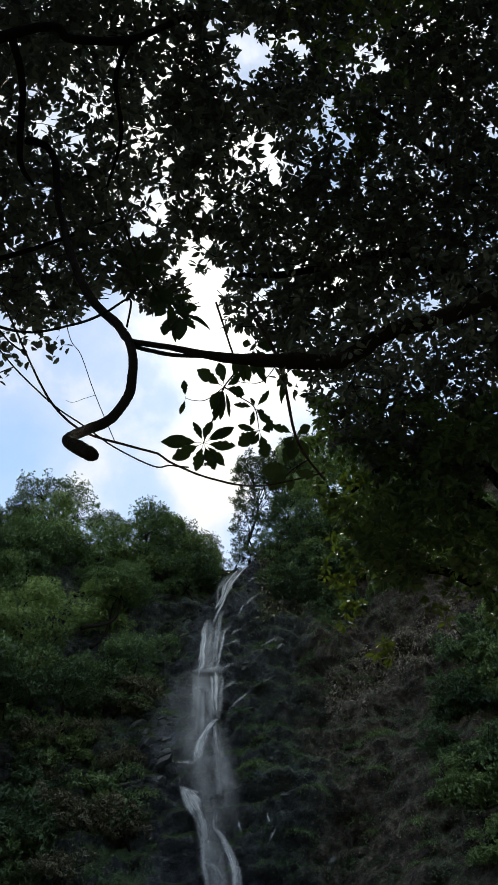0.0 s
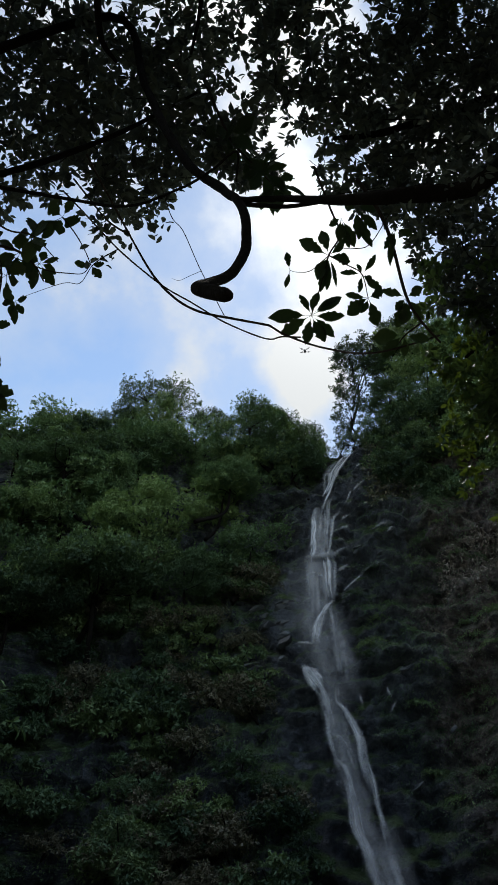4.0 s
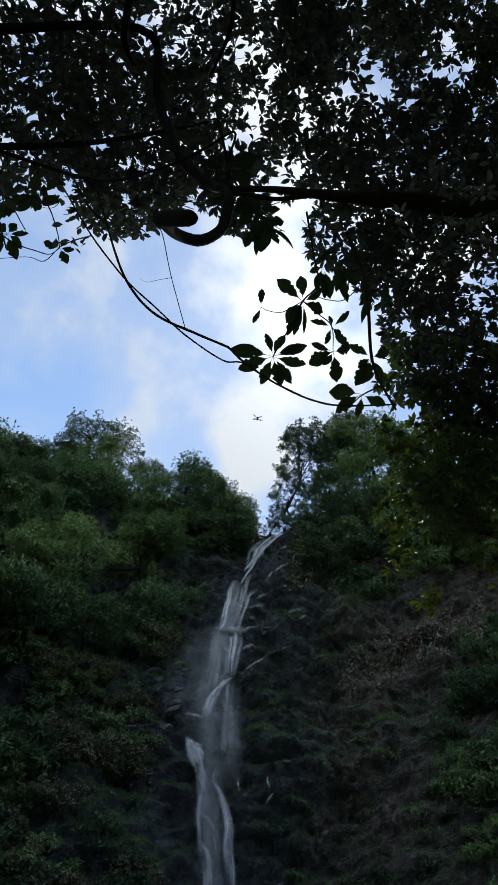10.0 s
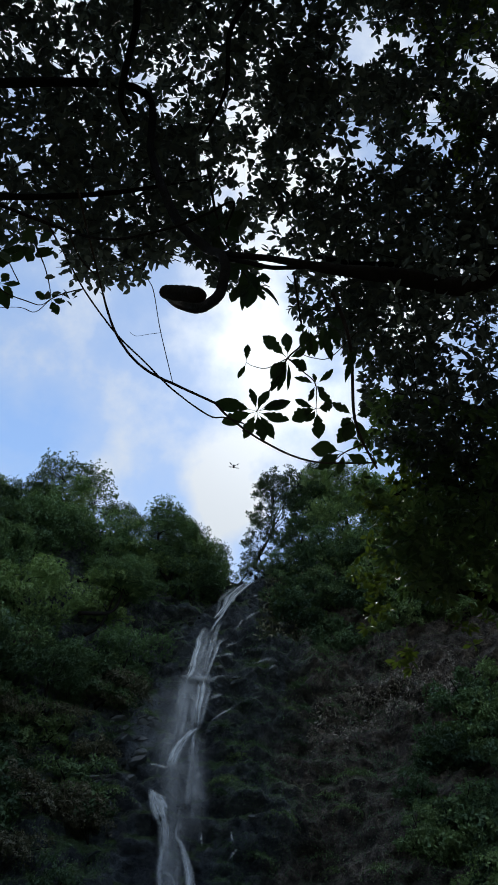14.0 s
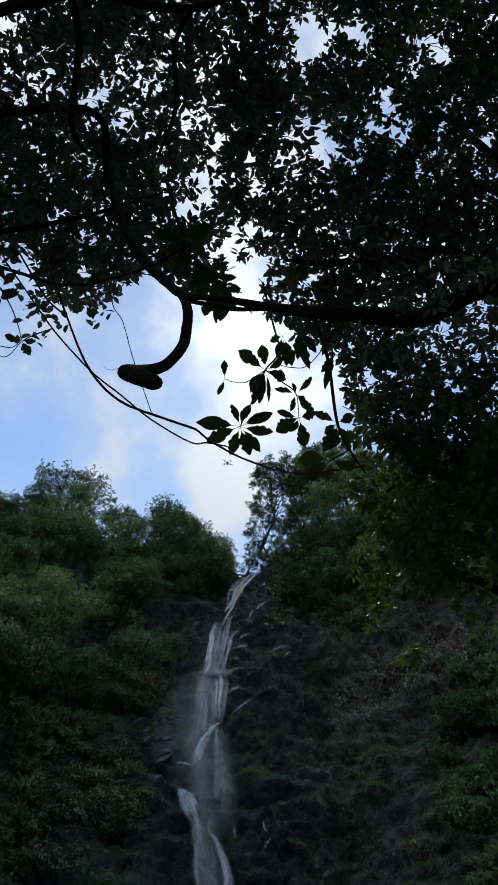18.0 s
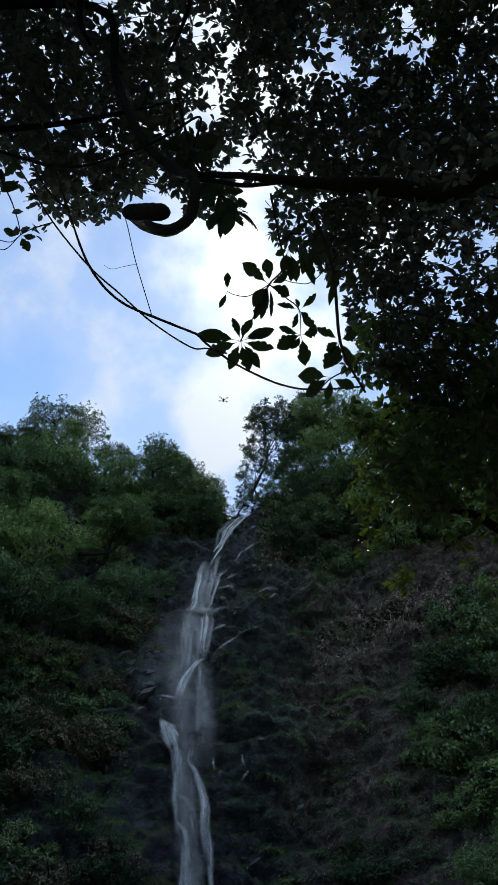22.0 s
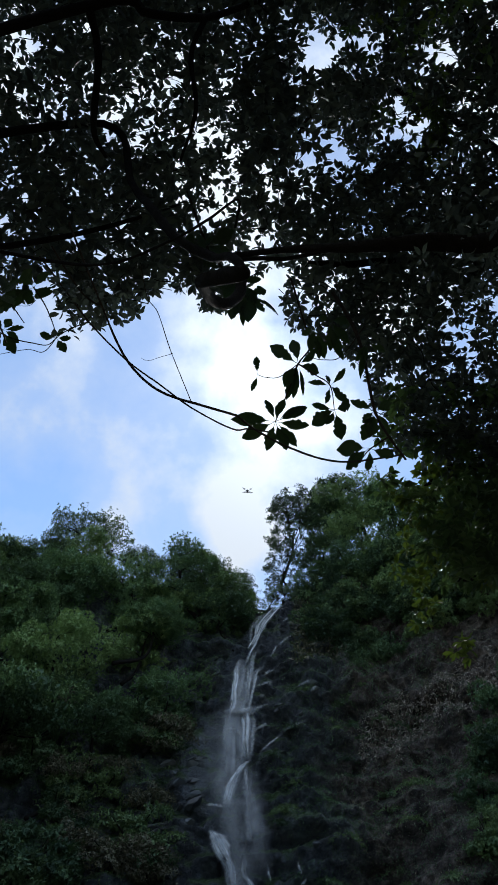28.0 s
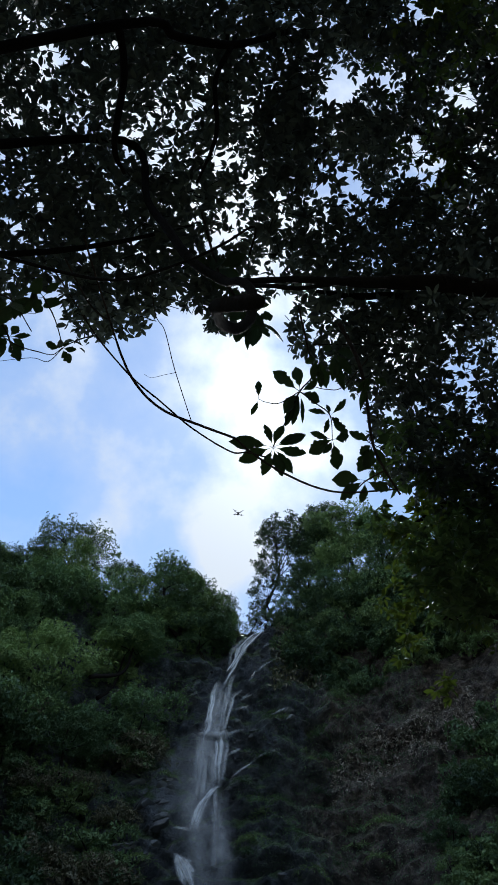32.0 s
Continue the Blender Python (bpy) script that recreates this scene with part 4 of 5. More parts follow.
# lower rim and gaps of the roof, placed to fit the camera's view
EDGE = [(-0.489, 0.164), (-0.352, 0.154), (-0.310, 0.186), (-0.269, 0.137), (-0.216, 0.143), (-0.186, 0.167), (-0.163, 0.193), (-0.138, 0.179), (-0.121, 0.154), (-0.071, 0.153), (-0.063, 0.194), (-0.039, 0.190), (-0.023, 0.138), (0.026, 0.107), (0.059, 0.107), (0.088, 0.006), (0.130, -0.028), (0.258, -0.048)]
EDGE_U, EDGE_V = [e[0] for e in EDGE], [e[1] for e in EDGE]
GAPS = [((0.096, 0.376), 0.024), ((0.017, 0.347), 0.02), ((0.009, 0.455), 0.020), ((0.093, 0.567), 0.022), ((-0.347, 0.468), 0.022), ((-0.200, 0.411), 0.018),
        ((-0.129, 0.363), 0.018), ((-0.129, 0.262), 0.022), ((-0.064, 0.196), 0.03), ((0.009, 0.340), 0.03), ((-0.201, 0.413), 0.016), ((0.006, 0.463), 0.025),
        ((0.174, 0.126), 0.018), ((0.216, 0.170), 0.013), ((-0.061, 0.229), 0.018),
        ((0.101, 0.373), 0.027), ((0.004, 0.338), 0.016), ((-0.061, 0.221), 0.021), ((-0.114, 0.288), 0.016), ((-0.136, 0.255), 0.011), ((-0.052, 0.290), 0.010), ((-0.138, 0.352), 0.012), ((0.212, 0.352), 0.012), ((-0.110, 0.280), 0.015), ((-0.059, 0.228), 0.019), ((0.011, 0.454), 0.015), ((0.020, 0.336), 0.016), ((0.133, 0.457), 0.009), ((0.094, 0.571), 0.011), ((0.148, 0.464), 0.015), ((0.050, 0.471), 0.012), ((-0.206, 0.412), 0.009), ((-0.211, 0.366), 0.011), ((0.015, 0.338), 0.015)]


# middle of the camera's stands; the gaps are cut to open towards it
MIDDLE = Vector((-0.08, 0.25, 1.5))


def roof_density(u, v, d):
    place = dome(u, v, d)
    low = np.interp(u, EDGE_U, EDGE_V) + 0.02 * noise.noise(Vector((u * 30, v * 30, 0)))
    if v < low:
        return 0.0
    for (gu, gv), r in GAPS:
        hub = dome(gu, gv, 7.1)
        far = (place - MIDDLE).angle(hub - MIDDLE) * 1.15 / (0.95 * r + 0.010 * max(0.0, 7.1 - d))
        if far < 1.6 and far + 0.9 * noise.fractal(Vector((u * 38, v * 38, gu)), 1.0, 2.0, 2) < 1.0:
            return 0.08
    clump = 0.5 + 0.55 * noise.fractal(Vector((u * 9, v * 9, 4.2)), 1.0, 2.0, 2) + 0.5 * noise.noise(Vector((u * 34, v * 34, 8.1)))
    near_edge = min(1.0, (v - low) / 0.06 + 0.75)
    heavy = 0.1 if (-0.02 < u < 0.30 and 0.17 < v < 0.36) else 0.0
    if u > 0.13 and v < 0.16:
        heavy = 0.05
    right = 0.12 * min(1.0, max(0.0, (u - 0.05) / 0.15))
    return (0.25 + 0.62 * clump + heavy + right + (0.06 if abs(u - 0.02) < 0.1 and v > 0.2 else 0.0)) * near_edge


canopy = tagged(new("canopy_tree"), "large dark broad-leaved tree arching overhead", "tree")
canopy2 = tagged(new("canopy_tree"), "leafy dark tree leaning in with hanging boughs", "tree")
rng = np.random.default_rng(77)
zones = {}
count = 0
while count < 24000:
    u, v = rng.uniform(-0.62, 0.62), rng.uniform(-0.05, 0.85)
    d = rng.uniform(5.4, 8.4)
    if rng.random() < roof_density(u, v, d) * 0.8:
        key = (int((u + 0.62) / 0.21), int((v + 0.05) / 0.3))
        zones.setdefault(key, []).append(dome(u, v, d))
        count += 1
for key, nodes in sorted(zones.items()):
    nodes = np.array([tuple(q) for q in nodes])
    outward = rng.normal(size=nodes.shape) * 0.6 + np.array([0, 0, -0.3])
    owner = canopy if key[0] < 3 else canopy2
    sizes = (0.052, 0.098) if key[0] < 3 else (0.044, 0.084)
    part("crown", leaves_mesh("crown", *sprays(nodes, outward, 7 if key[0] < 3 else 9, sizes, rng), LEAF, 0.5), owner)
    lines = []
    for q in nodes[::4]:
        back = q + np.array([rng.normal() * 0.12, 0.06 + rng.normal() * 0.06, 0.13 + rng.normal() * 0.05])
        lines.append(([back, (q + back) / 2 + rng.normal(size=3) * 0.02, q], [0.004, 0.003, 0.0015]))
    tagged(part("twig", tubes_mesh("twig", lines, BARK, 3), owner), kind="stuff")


# unseen leaves added over, behind and beside the path to shade the near boughs
rng = np.random.default_rng(78)
over = np.stack([rng.uniform(-8, 8, 5200), rng.uniform(-10, 0.6, 5200), rng.uniform(6.4, 9.5, 5200)], axis=1)
side = np.stack([rng.uniform(7.6, 13, 3200) * rng.choice([-1, 1], 3200), rng.uniform(0.6, 12, 3200), rng.uniform(5.0, 10.0, 3200)], axis=1)
over[:, 2] -= 0.035 * (over[:, 1] + 3) ** 2 * (over[:, 1] < -3)
over = np.vstack([over, side])
part("crown", leaves_mesh("crown", *sprays(over, rng.normal(size=over.shape), 6, (0.16, 0.30), rng), LEAF, 0.6), canopy)


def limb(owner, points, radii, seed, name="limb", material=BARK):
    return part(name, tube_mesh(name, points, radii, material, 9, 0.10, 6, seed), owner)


limb(canopy, [(-3.6, 1.2, -0.3), (-3.5, 1.4, 2.0), (-3.2, 1.8, 4.2), (-2.4, 2.6, 6.0)], [0.24, 0.2, 0.16, 0.1], 1, "trunk")
limb(canopy2, [(3.6, 4.2, -0.3), (3.5, 4.2, 2.5), (3.2, 4.2, 5.0), (2.6, 4.2, 7.5)], [0.26, 0.22, 0.17, 0.1], 2, "trunk")
limb(canopy, [(-3.2, 1.8, 4.2), (-2.072, 2.836, 5.385), (-1.926, 3.002, 5.604), (-1.600, 3.119, 5.907), (-1.295, 3.192, 6.194), (-0.951, 3.316, 6.665)], [0.03, 0.022, 0.020, 0.018, 0.014, 0.008], 3)
limb(canopy, [(-3.0, 2.0, 4.8), (-1.349, 2.016, 6.536), (-1.031, 2.108, 6.684), (-0.731, 2.204, 6.915), (-0.409, 2.246, 7.364)], [0.042, 0.030, 0.027, 0.024, 0.018], 4)
limb(canopy, [(-1.349, 2.016, 6.536), (-1.292, 2.221, 6.349), (-1.293, 2.473, 5.988), (-1.230, 2.613, 5.924)], [0.024, 0.021, 0.018, 0.009], 5)
limb(canopy, [(-0.731, 2.204, 6.915), (-0.802, 2.320, 6.633), (-0.758, 2.514, 6.319), (-0.839, 2.707, 6.079)], [0.018, 0.015, 0.013, 0.007], 6)
limb(canopy2, [(3.2, 4.2, 5.0), (1.387, 3.860, 6.859), (0.698, 3.812, 6.808), (0.217, 3.658, 6.490), (-0.067, 3.547, 6.340)], [0.048, 0.036, 0.030, 0.024, 0.012], 7)
limb(canopy2, [(2.6, 4.2, 7.5), (1.046, 3.551, 8.727), (0.201, 3.285, 8.502), (-0.307, 3.662, 7.895)], [0.048, 0.030, 0.024, 0.012], 8)
limb(canopy2, [(2.6, 4.2, 7.4), (0.551, 2.332, 9.425), (-0.116, 2.380, 9.035), (-0.859, 2.489, 8.559), (-0.869, 2.867, 8.002)], [0.048, 0.036, 0.030, 0.024, 0.012], 9)

# the near bough and the hooked dead branch that hangs from it
bough = tagged(new("hooked_bough"), "bare dark bough with a hooked dead end hanging down", "branch")
HOOK = [(-0.622, 2.086, 4.244), (-0.468, 1.967, 3.935), (-0.382, 1.772, 3.633), (-0.338, 1.665, 3.430), (-0.326, 1.632, 3.317), (-0.326, 1.611, 3.218), (-0.342, 1.516, 3.044), (-0.363, 1.406, 2.907), (-0.361, 1.275, 2.765), (-0.352, 1.225, 2.705), (-0.318, 1.180, 2.650), (-0.285, 1.138, 2.598), (-0.274, 1.126, 2.583), (-0.269, 1.121, 2.576)]
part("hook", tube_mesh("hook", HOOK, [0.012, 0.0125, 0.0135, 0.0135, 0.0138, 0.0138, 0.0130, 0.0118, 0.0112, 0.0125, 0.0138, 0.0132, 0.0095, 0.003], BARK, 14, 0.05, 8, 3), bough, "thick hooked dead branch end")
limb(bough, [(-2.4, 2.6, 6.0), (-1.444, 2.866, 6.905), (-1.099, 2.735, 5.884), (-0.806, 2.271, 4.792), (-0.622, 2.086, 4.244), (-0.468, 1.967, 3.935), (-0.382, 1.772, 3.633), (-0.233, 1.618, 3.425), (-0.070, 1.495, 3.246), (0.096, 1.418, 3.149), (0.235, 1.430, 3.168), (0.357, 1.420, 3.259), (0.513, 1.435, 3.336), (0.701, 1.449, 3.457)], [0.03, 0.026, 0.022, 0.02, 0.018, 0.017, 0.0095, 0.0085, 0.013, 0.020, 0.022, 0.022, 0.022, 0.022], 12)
limb(bough, [(-0.375, 1.765, 3.600), (-0.289, 1.671, 3.468), (-0.214, 1.631, 3.405), (-0.130, 1.545, 3.305)], [0.007, 0.0065, 0.006, 0.005], 13)
limb(bough, [(-1.838, 2.421, 4.782), (-1.162, 2.234, 4.311), (-0.821, 2.011, 3.950), (-0.564, 1.765, 3.699), (-0.433, 1.624, 3.584), (-0.344, 1.537, 3.541), (-0.348, 1.573, 3.459)], [0.010, 0.007, 0.005, 0.004, 0.004, 0.003, 0.003], 14)

# leaves along the far half of the bough
rng = np.random.default_rng(19)
line = curve_points([(0.096, 1.418, 3.149), (0.235, 1.430, 3.168), (0.357, 1.420, 3.259), (0.513, 1.435, 3.336), (0.701, 1.449, 3.457)], 30)
nodes = line[rng.integers(0, len(line), 110)] + rng.normal(size=(110, 3)) * np.array([0.05, 0.07, 0.05])
part("foliage", leaves_mesh("foliage", *sprays(nodes, rng.normal(size=nodes.shape) * 0.5 + np.array([0, 0, 0.2]), 5, (0.018, 0.034), rng), LEAF, 0.5), bough)

# ---- hanging vines ----
vines = tagged(new("hanging_vine"), "long thin dark vine hanging in a curve", "vine")
part("stem", tube_mesh("stem", [(-1.118, 2.232, 4.593), (-1.073, 2.352, 4.531), (-1.026, 2.443, 4.460), (-0.986, 2.516, 4.397), (-0.927, 2.629, 4.313), (-0.879, 2.696, 4.260), (-0.804, 2.755, 4.203), (-0.712, 2.796, 4.164), (-0.584, 2.824, 4.139), (-0.436, 2.852, 4.111), (-0.405, 2.861, 4.105), (-0.378, 2.886, 4.099), (-0.347, 2.923, 4.104), (-0.248, 3.032, 4.134), (-0.157, 3.126, 4.174), (-0.029, 3.254, 4.244), (0.127, 3.406, 4.375), (0.416, 3.565, 4.588)], [0.0045] * 4 + [0.0055] * 6 + [0.005] * 6, VINE, 7, 0.12, 5), vines)
vine2 = tagged(new("hanging_vine"), "slim vine twisting round a thicker one", "vine")
part("stem", tube_mesh("stem", [(-1.250, 2.354, 4.525), (-1.169, 2.448, 4.468), (-1.049, 2.579, 4.376), (-0.926, 2.671, 4.292), (-0.845, 2.707, 4.234), (-0.742, 2.761, 4.189), (-0.599, 2.830, 4.117), (-0.429, 2.891, 4.060), (-0.358, 2.907, 4.078), (-0.275, 2.939, 4.094)], [0.0035] * 10, VINE, 6, 0.1, 5), vine2)
part("side_stem", tube_mesh("side_stem", [(-1.049, 2.579, 4.376), (-1.124, 2.603, 4.357), (-1.184, 2.637, 4.344), (-1.242, 2.677, 4.288), (-1.312, 2.656, 4.275), (-1.470, 2.647, 4.208)], [0.003, 0.003, 0.002, 0.002, 0.0015, 0.001], VINE, 5), vine2)
vine3 = tagged(new("hanging_vine"), "hair-thin vine hanging straight down", "vine")
part("stem", tube_mesh("stem", [(-0.848, 2.467, 4.633), (-0.821, 2.581, 4.559), (-0.770, 2.610, 4.491), (-0.718, 2.693, 4.377), (-0.683, 2.733, 4.302), (-0.605, 2.830, 4.155)], [0.002] * 6, VINE, 5), vine3)
part("side_stem", tube_mesh("side_stem", [(-0.695, 2.710, 4.331), (-0.748, 2.717, 4.314), (-0.798, 2.723, 4.296), (-0.830, 2.710, 4.299)], [0.0012, 0.001, 0.0008, 0.0006], VINE, 4), vine3)
vine4 = tagged(new("hanging_vine"), "short thin vine joining two leafy boughs", "vine")
part("stem", tube_mesh("stem", [(-1.213, 2.352, 4.599), (-1.165, 2.432, 4.563), (-1.092, 2.498, 4.483), (-1.022, 2.522, 4.428), (-0.990, 2.512, 4.410)], [0.004] * 5, VINE, 6, 0.1), vine4)

# ---- the sprig of broad leaves that hangs before the sky ----
def broad_leaf(length, width, seed):
    """One long leaf with a raised midrib and a wavy rim; along x."""
    rng = np.random.default_rng(seed)
    verts, faces = [], []
    bow = rng.uniform(-0.16, 0.16) * length
    n = 14
    for i in range(n + 1):
        f = i / n
        half = width * (math.sin(math.pi * min(1.0, max(0.0, (f - 0.2) / 0.8)) ** 1.15) ** 0.8 + 0.03) * 0.5
        droop = -0.14 * length * f * f
        for j in (-1.0, -0.5, 0.0, 0.5, 1.0):
            wave = 0.012 * length * math.sin(7 * f + seed + 2 * j) if abs(j) == 1 else 0.0
            edge = half * (1 + (rng.choice([0.05, 0.08, -0.42], p=[0.4, 0.4, 0.20]) * rng.random() if abs(j) == 1 else 0))
            verts.append((f * length, j * edge + bow * f * f, droop + abs(j) * 0.16 * half * 2 + wave))
    for i in range(n):
        for j in range(4):
            a = i * 5 + j
            faces.append((a, a + 1, a + 6, a + 5))
    top = len(verts)
    verts += [(x, y, z - 0.0012) for x, y, z in verts]
    faces += [tuple(top + i for i in reversed(f)) for f in faces]
    rim = [i * 5 for i in range(n + 1)] + [n * 5 + j for j in range(1, 5)] + [i * 5 + 4 for i in range(n - 1, -1, -1)] + [3, 2, 1]
    for a, b in zip(rim, rim[1:] + rim[:1]):
        faces.append((b, a, a + top, b + top))
    return mesh_of("leaf", verts, faces, LEAF_BIG)


leaf_shapes = [broad_leaf(1.0, w, s) for s, w in enumerate((0.28, 0.32, 0.36, 0.25, 0.30, 0.34))]
sprig = tagged(new("leafy_sprig"), "hanging sprig with whorls of long broad leaves", "branch")
sprig_rng = np.random.default_rng(9)
FACE = pose(0, 0, 0, 90 + TILT - 8, 0, 3)


def whorl(owner, centre, fan, wander=1.0):
    """Leaves round one twig end: (angle in degrees, length, width) each, in a plane facing the camera, fitted to its
    view.
    """
    for angle, length, *wide in fan:
        ob = part("leaf", leaf_shapes[int(sprig_rng.integers(0, 6))], owner)
        lean = sprig_rng.uniform(-42, 42) * wander
        length *= 1 + sprig_rng.uniform(-0.15, 0.15) * wander
        angle += sprig_rng.uniform(-8, 8) * wander
        across = wide[0] / 0.275 if wide else length * 1.3
        ob.matrix_basis = Matrix.Translation(centre) @ FACE @ pose(0, 0, 0, 0, 0, angle) @ pose(0, 0, 0, sprig_rng.uniform(-62, 62) * wander, lean, 0) @ Matrix.Diagonal((length, across, length, 1))


W1, W2, W3, W4, W5, W6 = (-0.139, 3.310, 4.998), (0.032, 3.364, 4.887), (0.057, 3.457, 4.801), (-0.254, 3.506, 4.753), (0.241, 3.288, 4.618), (0.221, 3.423, 4.487)
whorl(sprig, W1, [(151, 0.18, 0.056), (97, 0.157, 0.049), (32, 0.12, 0.039), (-9, 0.125, 0.046), (-129, 0.146, 0.053), (-109, 0.195, 0.042), (-89, 0.193, 0.039), (-71, 0.169, 0.025), (-106, 0.114, 0.042)], 0.3)
whorl(sprig, W2, [(168, 0.117, 0.035), (103, 0.063, 0.021), (44, 0.13, 0.031), (-100, 0.097, 0.031), (-50, 0.13, 0.042), (-36, 0.069, 0.035)], 0.3)
whorl(sprig, W3, [(177, 0.126, 0.045), (-147, 0.142, 0.07), (-104, 0.087, 0.045), (18, 0.096, 0.056), (-66, 0.159, 0.052), (-159, 0.072, 0.035)], 0.3)
whorl(sprig, W4, [(175, 0.23, 0.059), (-152, 0.199, 0.073), (-104, 0.161, 0.052), (-69, 0.161, 0.063), (-42, 0.168, 0.038), (-12, 0.17, 0.052), (26, 0.204, 0.045), (39, 0.196, 0.042), (81, 0.131, 0.052), (113, 0.129, 0.035)], 0.3)
whorl(sprig, W5, [(159, 0.127, 0.043), (-107, 0.161, 0.056), (-90, 0.136, 0.05), (29, 0.093, 0.046), (-51, 0.146, 0.053), (-132, 0.085, 0.04)], 0.3)
whorl(sprig, W6, [(174, 0.17, 0.066), (-143, 0.15, 0.06), (-16, 0.129, 0.055), (-81, 0.11, 0.045)], 0.3)
whorl(sprig, (-0.355, 3.351, 4.953), [(100, 0.102, 0.028), (-102, 0.09, 0.032)], 0.3)
whorl(sprig, (-0.060, 3.163, 5.118), [(-101, 0.128, 0.046), (-78, 0.156, 0.046), (-151, 0.073, 0.039), (-61, 0.169, 0.042)], 0.3)
whorl(sprig, (0.021, 3.128, 5.143), [(-75, 0.22, 0.046), (-86, 0.176, 0.046), (-52, 0.164, 0.042), (166, 0.056, 0.042), (4, 0.116, 0.046)], 0.3)
whorl(sprig, (0.208, 3.092, 4.918), [(-103, 0.111, 0.03), (-102, 0.19, 0.027), (-123, 0.117, 0.034), (-26, 0.102, 0.041)], 0.3)
bunch = tagged(new("leafy_sprig"), "drooping bunch of dark leaves under the roof of branches", "branch")
for c, fan in [((-0.749, 3.254, 5.991), [(150, 0.17), (40, 0.15), (90, 0.16), (-60, 0.12)]), ((-0.525, 3.401, 5.901), [(-100, 0.16), (-70, 0.2), (-40, 0.2), (200, 0.12), (10, 0.16), (60, 0.14), (130, 0.14)]), ((-0.442, 3.475, 5.856), [(-22, 0.24), (-60, 0.15), (-110, 0.2), (-85, 0.22), (40, 0.14)]),
               ((-0.520, 3.486, 5.838), [(-100, 0.16), (-80, 0.2), (-65, 0.17)]), ((-0.625, 3.385, 5.996), [(-80, 0.14), (-40, 0.2), (160, 0.14), (90, 0.16)]), ((-0.729, 3.280, 6.118), [(-80, 0.14), (-40, 0.2), (160, 0.18), (90, 0.16), (20, 0.2)])]:
    whorl(bunch, c, fan)
part("twig", tube_mesh("twig", [(-0.870, 3.152, 6.545), (-0.712, 3.304, 6.125), (-0.591, 3.380, 5.970), (-0.478, 3.465, 5.861)], [0.01, 0.008, 0.006, 0.003], VINE, 6), bunch)
part("twig", tube_mesh("twig", [(-0.189, 3.055, 5.431), (-0.115, 3.210, 5.261), (-0.073, 3.293, 5.136), W1, (-0.182, 3.405, 4.914), W4], [0.006, 0.0055, 0.005, 0.0045, 0.004, 0.003], VINE, 6), sprig)
part("twig", tube_mesh("twig", [W1, (-0.044, 3.342, 4.946), W2, W3], [0.004, 0.0035, 0.003, 0.002], VINE, 6), sprig)
part("twig", tube_mesh("twig", [W1, (-0.238, 3.362, 4.950), (-0.313, 3.363, 4.946), (-0.355, 3.351, 4.953)], [0.003, 0.0025, 0.002, 0.0015], VINE, 5), sprig)
part("twig", tube_mesh("twig", [(0.198, 3.087, 5.044), (0.086, 3.244, 4.988), (0.001, 3.279, 4.998), (-0.076, 3.284, 5.020)], [0.003, 0.0025, 0.0025, 0.002], VINE, 5), sprig)
part("twig", tube_mesh("twig", [(0.036, 3.010, 5.229), (0.131, 3.076, 5.058), (0.186, 3.140, 4.882), (0.239, 3.278, 4.628), (0.301, 3.334, 4.500), (0.400, 3.447, 4.437)], [0.012, 0.011, 0.009, 0.008, 0.007, 0.006], VINE, 7), sprig)
part("twig", tube_mesh("twig", [(0.309, 3.343, 4.491), (0.222, 3.427, 4.483), (0.177, 3.470, 4.442)], [0.005, 0.004, 0.002], VINE, 6), sprig)

# leaves of the near bough at the left
side_sprig = tagged(new("leafy_sprig"), "dark leafy sprig beside the hanging vines", "branch")
whorl(side_sprig, (-1.244, 2.762, 4.495), [(-177, 0.078, 0.039), (-58, 0.082, 0.042), (-11, 0.062, 0.027), (69, 0.039, 0.027)], 0.3)
whorl(side_sprig, (-1.473, 2.712, 4.480), [(-145, 0.099, 0.049), (-170, 0.151, 0.043), (-110, 0.121, 0.055), (-65, 0.116, 0.052), (-18, 0.088, 0.043), (61, 0.065, 0.037), (136, 0.07, 0.043), (8, 0.094, 0.03)], 0.35)
whorl(side_sprig, (-1.365, 2.625, 4.687), [(-41, 0.075, 0.074), (-120, 0.08, 0.062), (139, 0.09, 0.062), (-145, 0.151, 0.049), (-160, 0.204, 0.049), (52, 0.099, 0.043)], 0.35)
whorl(side_sprig, (-1.399, 2.441, 3.970), [(-177, 0.064, 0.026), (-96, 0.093, 0.032), (-70, 0.063, 0.032), (-3, 0.05, 0.029), (-124, 0.067, 0.026)], 0.35)
whorl(side_sprig, (-1.490, 2.464, 3.893), [(-33, 0.069, 0.037), (-133, 0.09, 0.037), (103, 0.048, 0.042)], 0.35)
whorl(side_sprig, (-1.545, 2.611, 3.692), [(1, 0.076, 0.042), (-35, 0.128, 0.058), (-56, 0.143, 0.053), (52, 0.099, 0.037), (61, 0.142, 0.042)], 0.35)
for c in [(-1.416, 2.417, 4.227), (-1.337, 2.342, 4.240), (-1.455, 2.424, 4.106), (-1.520, 2.330, 4.180)]:
    whorl(side_sprig, c, [(-150, 0.1, 0.045), (-100, 0.12, 0.05), (-50, 0.09, 0.045), (20, 0.1, 0.045), (80, 0.09, 0.045), (150, 0.11, 0.05)])
part("twig", tube_mesh("twig", [(-1.365, 2.625, 4.687), (-1.300, 2.660, 4.600), (-1.262, 2.720, 4.540), (-1.244, 2.762, 4.495)], [0.004, 0.003, 0.0025, 0.002], VINE, 5), side_sprig)
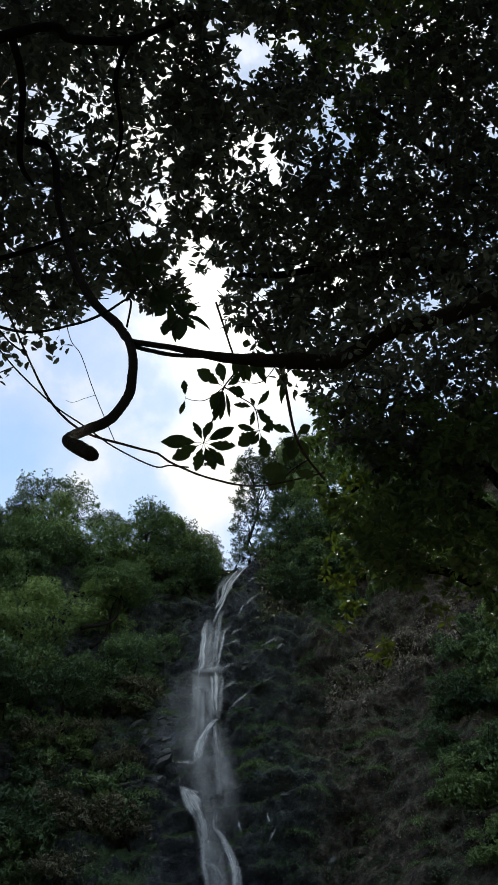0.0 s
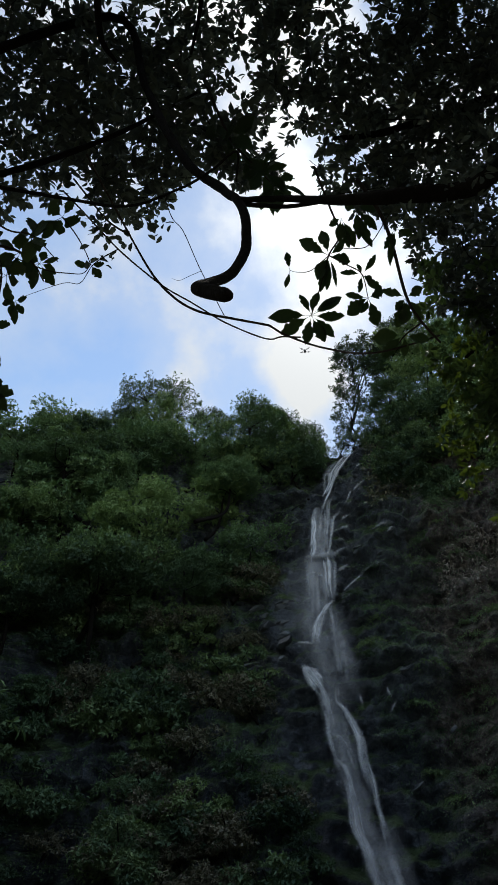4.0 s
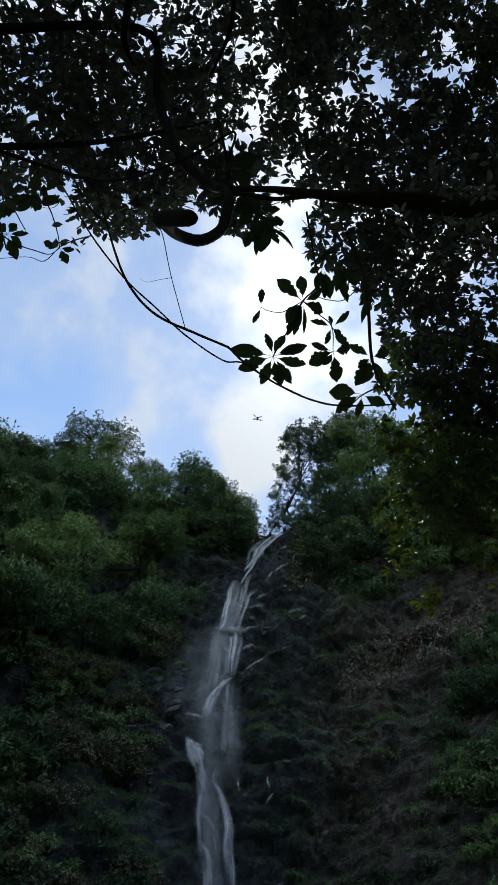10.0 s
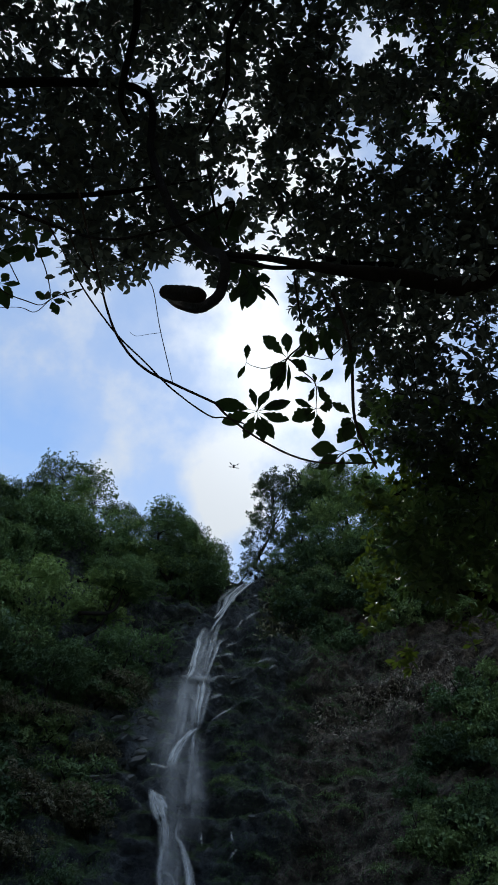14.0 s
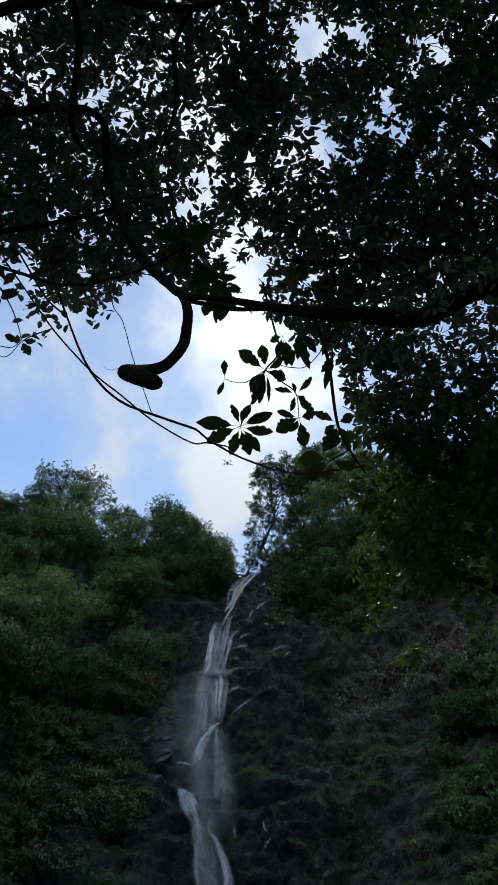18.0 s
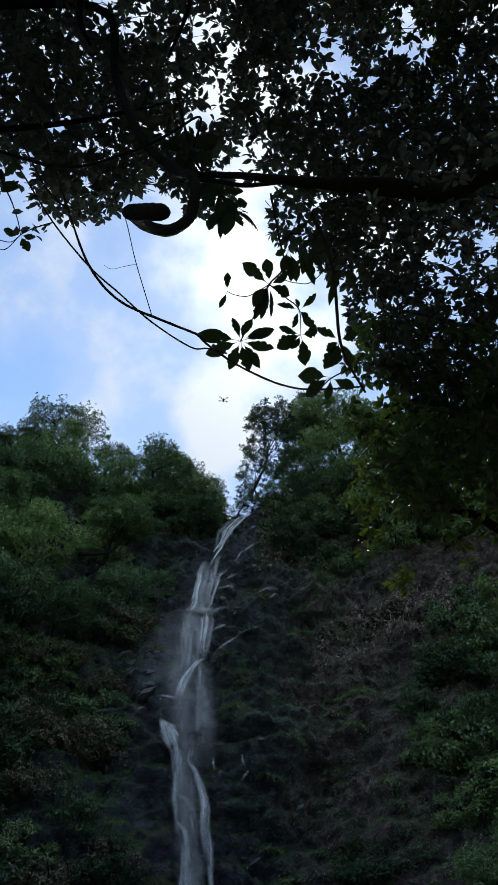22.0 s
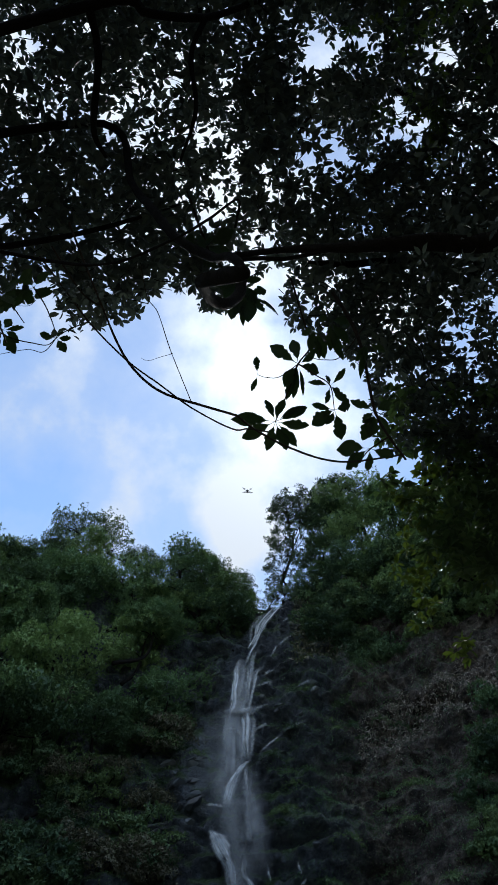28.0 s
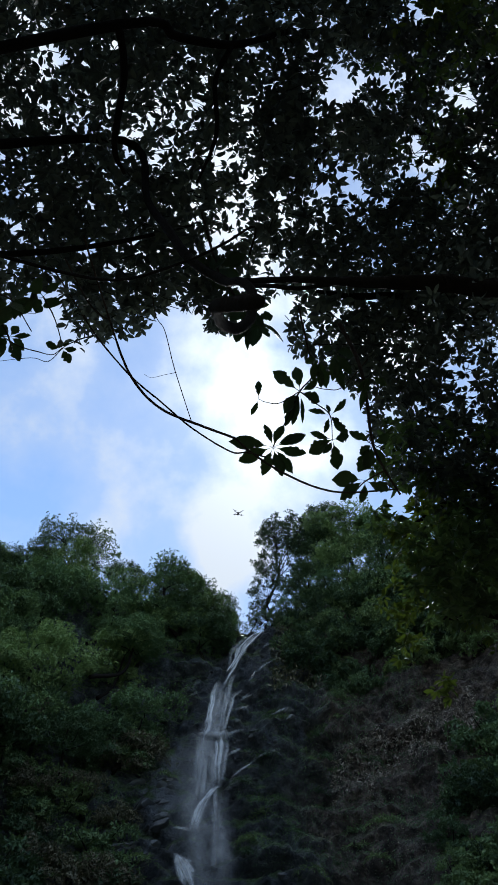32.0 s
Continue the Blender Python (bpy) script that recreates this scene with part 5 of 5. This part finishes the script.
part("twig", tube_mesh("twig", [(-1.560, 2.600, 4.420), (-1.440, 2.720, 4.440), (-1.330, 2.745, 4.430), (-1.275, 2.765, 4.445), (-1.244, 2.762, 4.495)], [0.003, 0.003, 0.0025, 0.002, 0.002], VINE, 5), side_sprig)
part("twig", tube_mesh("twig", [(-1.554, 2.161, 4.275), (-1.429, 2.294, 4.235), (-1.337, 2.342, 4.240), (-1.260, 2.460, 4.200)], [0.005, 0.004, 0.003, 0.002], VINE, 5), side_sprig)
part("twig", tube_mesh("twig", [(-1.554, 2.161, 4.275), (-1.470, 2.384, 4.134), (-1.512, 2.513, 3.908), (-1.533, 2.614, 3.782), (-1.544, 2.699, 3.671)], [0.005, 0.004, 0.003, 0.002, 0.0015], VINE, 5), side_sprig)
part("twig", tube_mesh("twig", [(-1.597, 2.313, 4.210), (-1.438, 2.398, 4.231), (-1.370, 2.473, 4.206), (-1.343, 2.536, 4.168)], [0.008, 0.006, 0.004, 0.003], VINE, 6), side_sprig)

# small round leaflets round the vines
leaflets = tagged(new("leafy_sprig"), "small round leaflets growing along the vines", "branch")
rng = np.random.default_rng(15)
spots = []
for a, b, n in [((-1.169, 2.448, 4.468), (-1.043, 2.573, 4.382), 44), ((-1.038, 2.454, 4.473), (-0.978, 2.517, 4.421), 20), ((-0.938, 2.563, 4.542), (-0.859, 2.620, 4.521), 22), ((-1.145, 2.609, 4.344), (-1.092, 2.593, 4.376), 9)]:
    for f in rng.random(n):
        spots.append(np.array(a) * (1 - f) + np.array(b) * f + rng.normal(size=3) * 0.035)
spots = np.array(spots)
part("foliage", leaves_mesh("foliage", spots, rng.normal(size=spots.shape), rng.normal(size=spots.shape) * 0.4 + np.array([0, -0.6, 0.3]), rng.uniform(0.03, 0.05, len(spots)), LEAF, 0.7), leaflets)

# ---- the leafy understory tree beside the path ----
under = tagged(new("understory_tree"), "dark green understory tree with drooping leafy boughs", "tree")
SIDE = [(0.076, 0.068), (0.072, -0.004), (0.075, -0.037), (0.102, -0.073), (0.122, -0.113), (0.130, -0.159), (0.150, -0.204)]
SIDE_V, SIDE_U = [s[1] for s in SIDE][::-1], [s[0] for s in SIDE][::-1]
FOOT = [(0.111, -0.207), (0.138, -0.168), (0.177, -0.164), (0.229, -0.154), (0.280, -0.198), (0.373, -0.231)]
FOOT_U, FOOT_V = [s[0] for s in FOOT], [s[1] for s in FOOT]
rng = np.random.default_rng(88)
near_nodes, young = [], []
while len(near_nodes) < 2300:
    u, v = rng.uniform(0.0, 0.75), rng.uniform(-0.3, 0.05)
    if u < np.interp(v, SIDE_V, SIDE_U) + 0.03 * noise.noise(Vector((u * 25, v * 25, 3))) or v < np.interp(u, FOOT_U, FOOT_V) + 0.03 * noise.noise(Vector((u * 25, v * 25, 9))):
        continue
    place = dome(u, v, rng.uniform(4.7, 6.4))
    sparse = np.interp(v, [-0.11, -0.05], [0.0, 0.42])
    if 0.5 + noise.fractal(Vector((u * 14, v * 14, 1.7)), 1, 2, 3) < rng.uniform(-0.1, 0.55) + sparse:
        continue
    near_nodes.append(tuple(place))
for a, n, r in [((0.884, 2.207, 7.316), 60, 0.50), ((0.695, 2.874, 7.096), 14, 0.12), ((0.486, 1.997, 7.437), 12, 0.12), ((1.044, 4.446, 5.179), 70, 0.30), ((0.861, 4.459, 5.366), 20, 0.22), ((1.311, 4.441, 4.989), 12, 0.22)]:
    for _ in range(n):
        near_nodes.append(tuple(np.array(a) + rng.normal(size=3) * r * 0.6))
for a, n, r in [((0.616, 4.560, 4.328), 9, 0.07), ((0.575, 4.444, 4.689), 14, 0.16), ((0.775, 4.395, 3.969), 7, 0.05), ((0.695, 4.434, 4.848), 14, 0.2), ((0.558, 4.352, 4.391), 10, 0.07), ((1.145, 4.400, 4.412), 12, 0.15), ((0.538, 4.199, 4.818), 8, 0.06), ((0.663, 4.104, 4.913), 14, 0.10), ((0.531, 1.933, 7.244), 40, 0.25), ((0.841, 3.125, 7.286), 18, 0.15)]:
    for _ in range(n):
        young.append(tuple(np.array(a) + rng.normal(size=3) * r * 0.6))
near_nodes, young = np.array(near_nodes), np.array(young)
for k in range(4):
    some = near_nodes[k::4]
    part("crown", leaves_mesh("crown", *sprays(some, rng.normal(size=some.shape) * 0.5 + np.array([0, -0.2, -0.5]), 10, (0.042, 0.078), rng), LEAF_BUSH, 0.5), under)
part("crown", leaves_mesh("crown", *sprays(young, rng.normal(size=young.shape) * 0.5 + np.array([0, -0.3, -0.4]), 8, (0.035, 0.065), rng), LEAF_YELLOW, 0.5), under, "yellow-green young leaves")
limb(under, [(3.0, 5.2, -0.3), (2.9, 5.2, 2.0), (2.6, 5.2, 3.6), (2.2, 5.0, 5.0), (1.6, 4.8, 6.0)], [0.13, 0.11, 0.09, 0.06, 0.03], 31, "trunk")
limb(under, [(2.7, 5.2, 3.2), (2.0, 5.0, 4.3), (1.4, 4.9, 4.8), (0.9, 4.8, 4.7)], [0.05, 0.04, 0.03, 0.012], 32)
limb(under, [(2.3, 5.1, 4.8), (1.6, 4.8, 5.4), (1.0, 4.6, 5.5), (0.7, 4.5, 5.2)], [0.04, 0.03, 0.02, 0.01], 33)

# ---- the little drone in the sky ----
drone = tagged(new("drone"), "small dark four-armed camera drone hovering in the air", "drone")
drone.location = Vector((0, 0, EYE)) + 14.0 * Vector((-0.068, 1.0, 0.855))


def box(name, size, at, parent, material, bevel=0.2, turn=0.0):
    bm = bmesh.new()
    bmesh.ops.create_cube(bm, size=1.0)
    bmesh.ops.scale(bm, vec=size, verts=bm.verts)
    bmesh.ops.bevel(bm, geom=bm.edges[:], offset=bevel * min(size), segments=2, affect="EDGES")
    bmesh.ops.rotate(bm, cent=(0, 0, 0), matrix=Matrix.Rotation(turn, 3, "Z"), verts=bm.verts)
    bmesh.ops.translate(bm, vec=at, verts=bm.verts)
    me = bpy.data.meshes.new(name)
    bm.to_mesh(me)
    bm.free()
    me.materials.append(material)
    return part(name, me, parent)


box("body", (0.05, 0.10, 0.045), (0, 0, 0), drone, DARK_PLASTIC)
box("camera_pod", (0.03, 0.03, 0.03), (0, -0.05, -0.03), drone, DARK_PLASTIC)
for sx in (-1, 1):
    for sy in (-1, 1):
        part("arm", tube_mesh("arm", [(0.02 * sx, 0.03 * sy, 0), (0.09 * sx, 0.07 * sy, 0.012)], [0.008, 0.006], DARK_PLASTIC, 6), drone)
        motor = box("motor", (0.022, 0.022, 0.03), (0.09 * sx, 0.07 * sy, 0.02), drone, DARK_PLASTIC)
        box("propeller", (0.10, 0.009, 0.003), (0.09 * sx, 0.07 * sy, 0.038), motor, DARK_PLASTIC, 0.1, 0.5 * sx * sy)
drone.scale = (0.85, 0.85, 0.85)
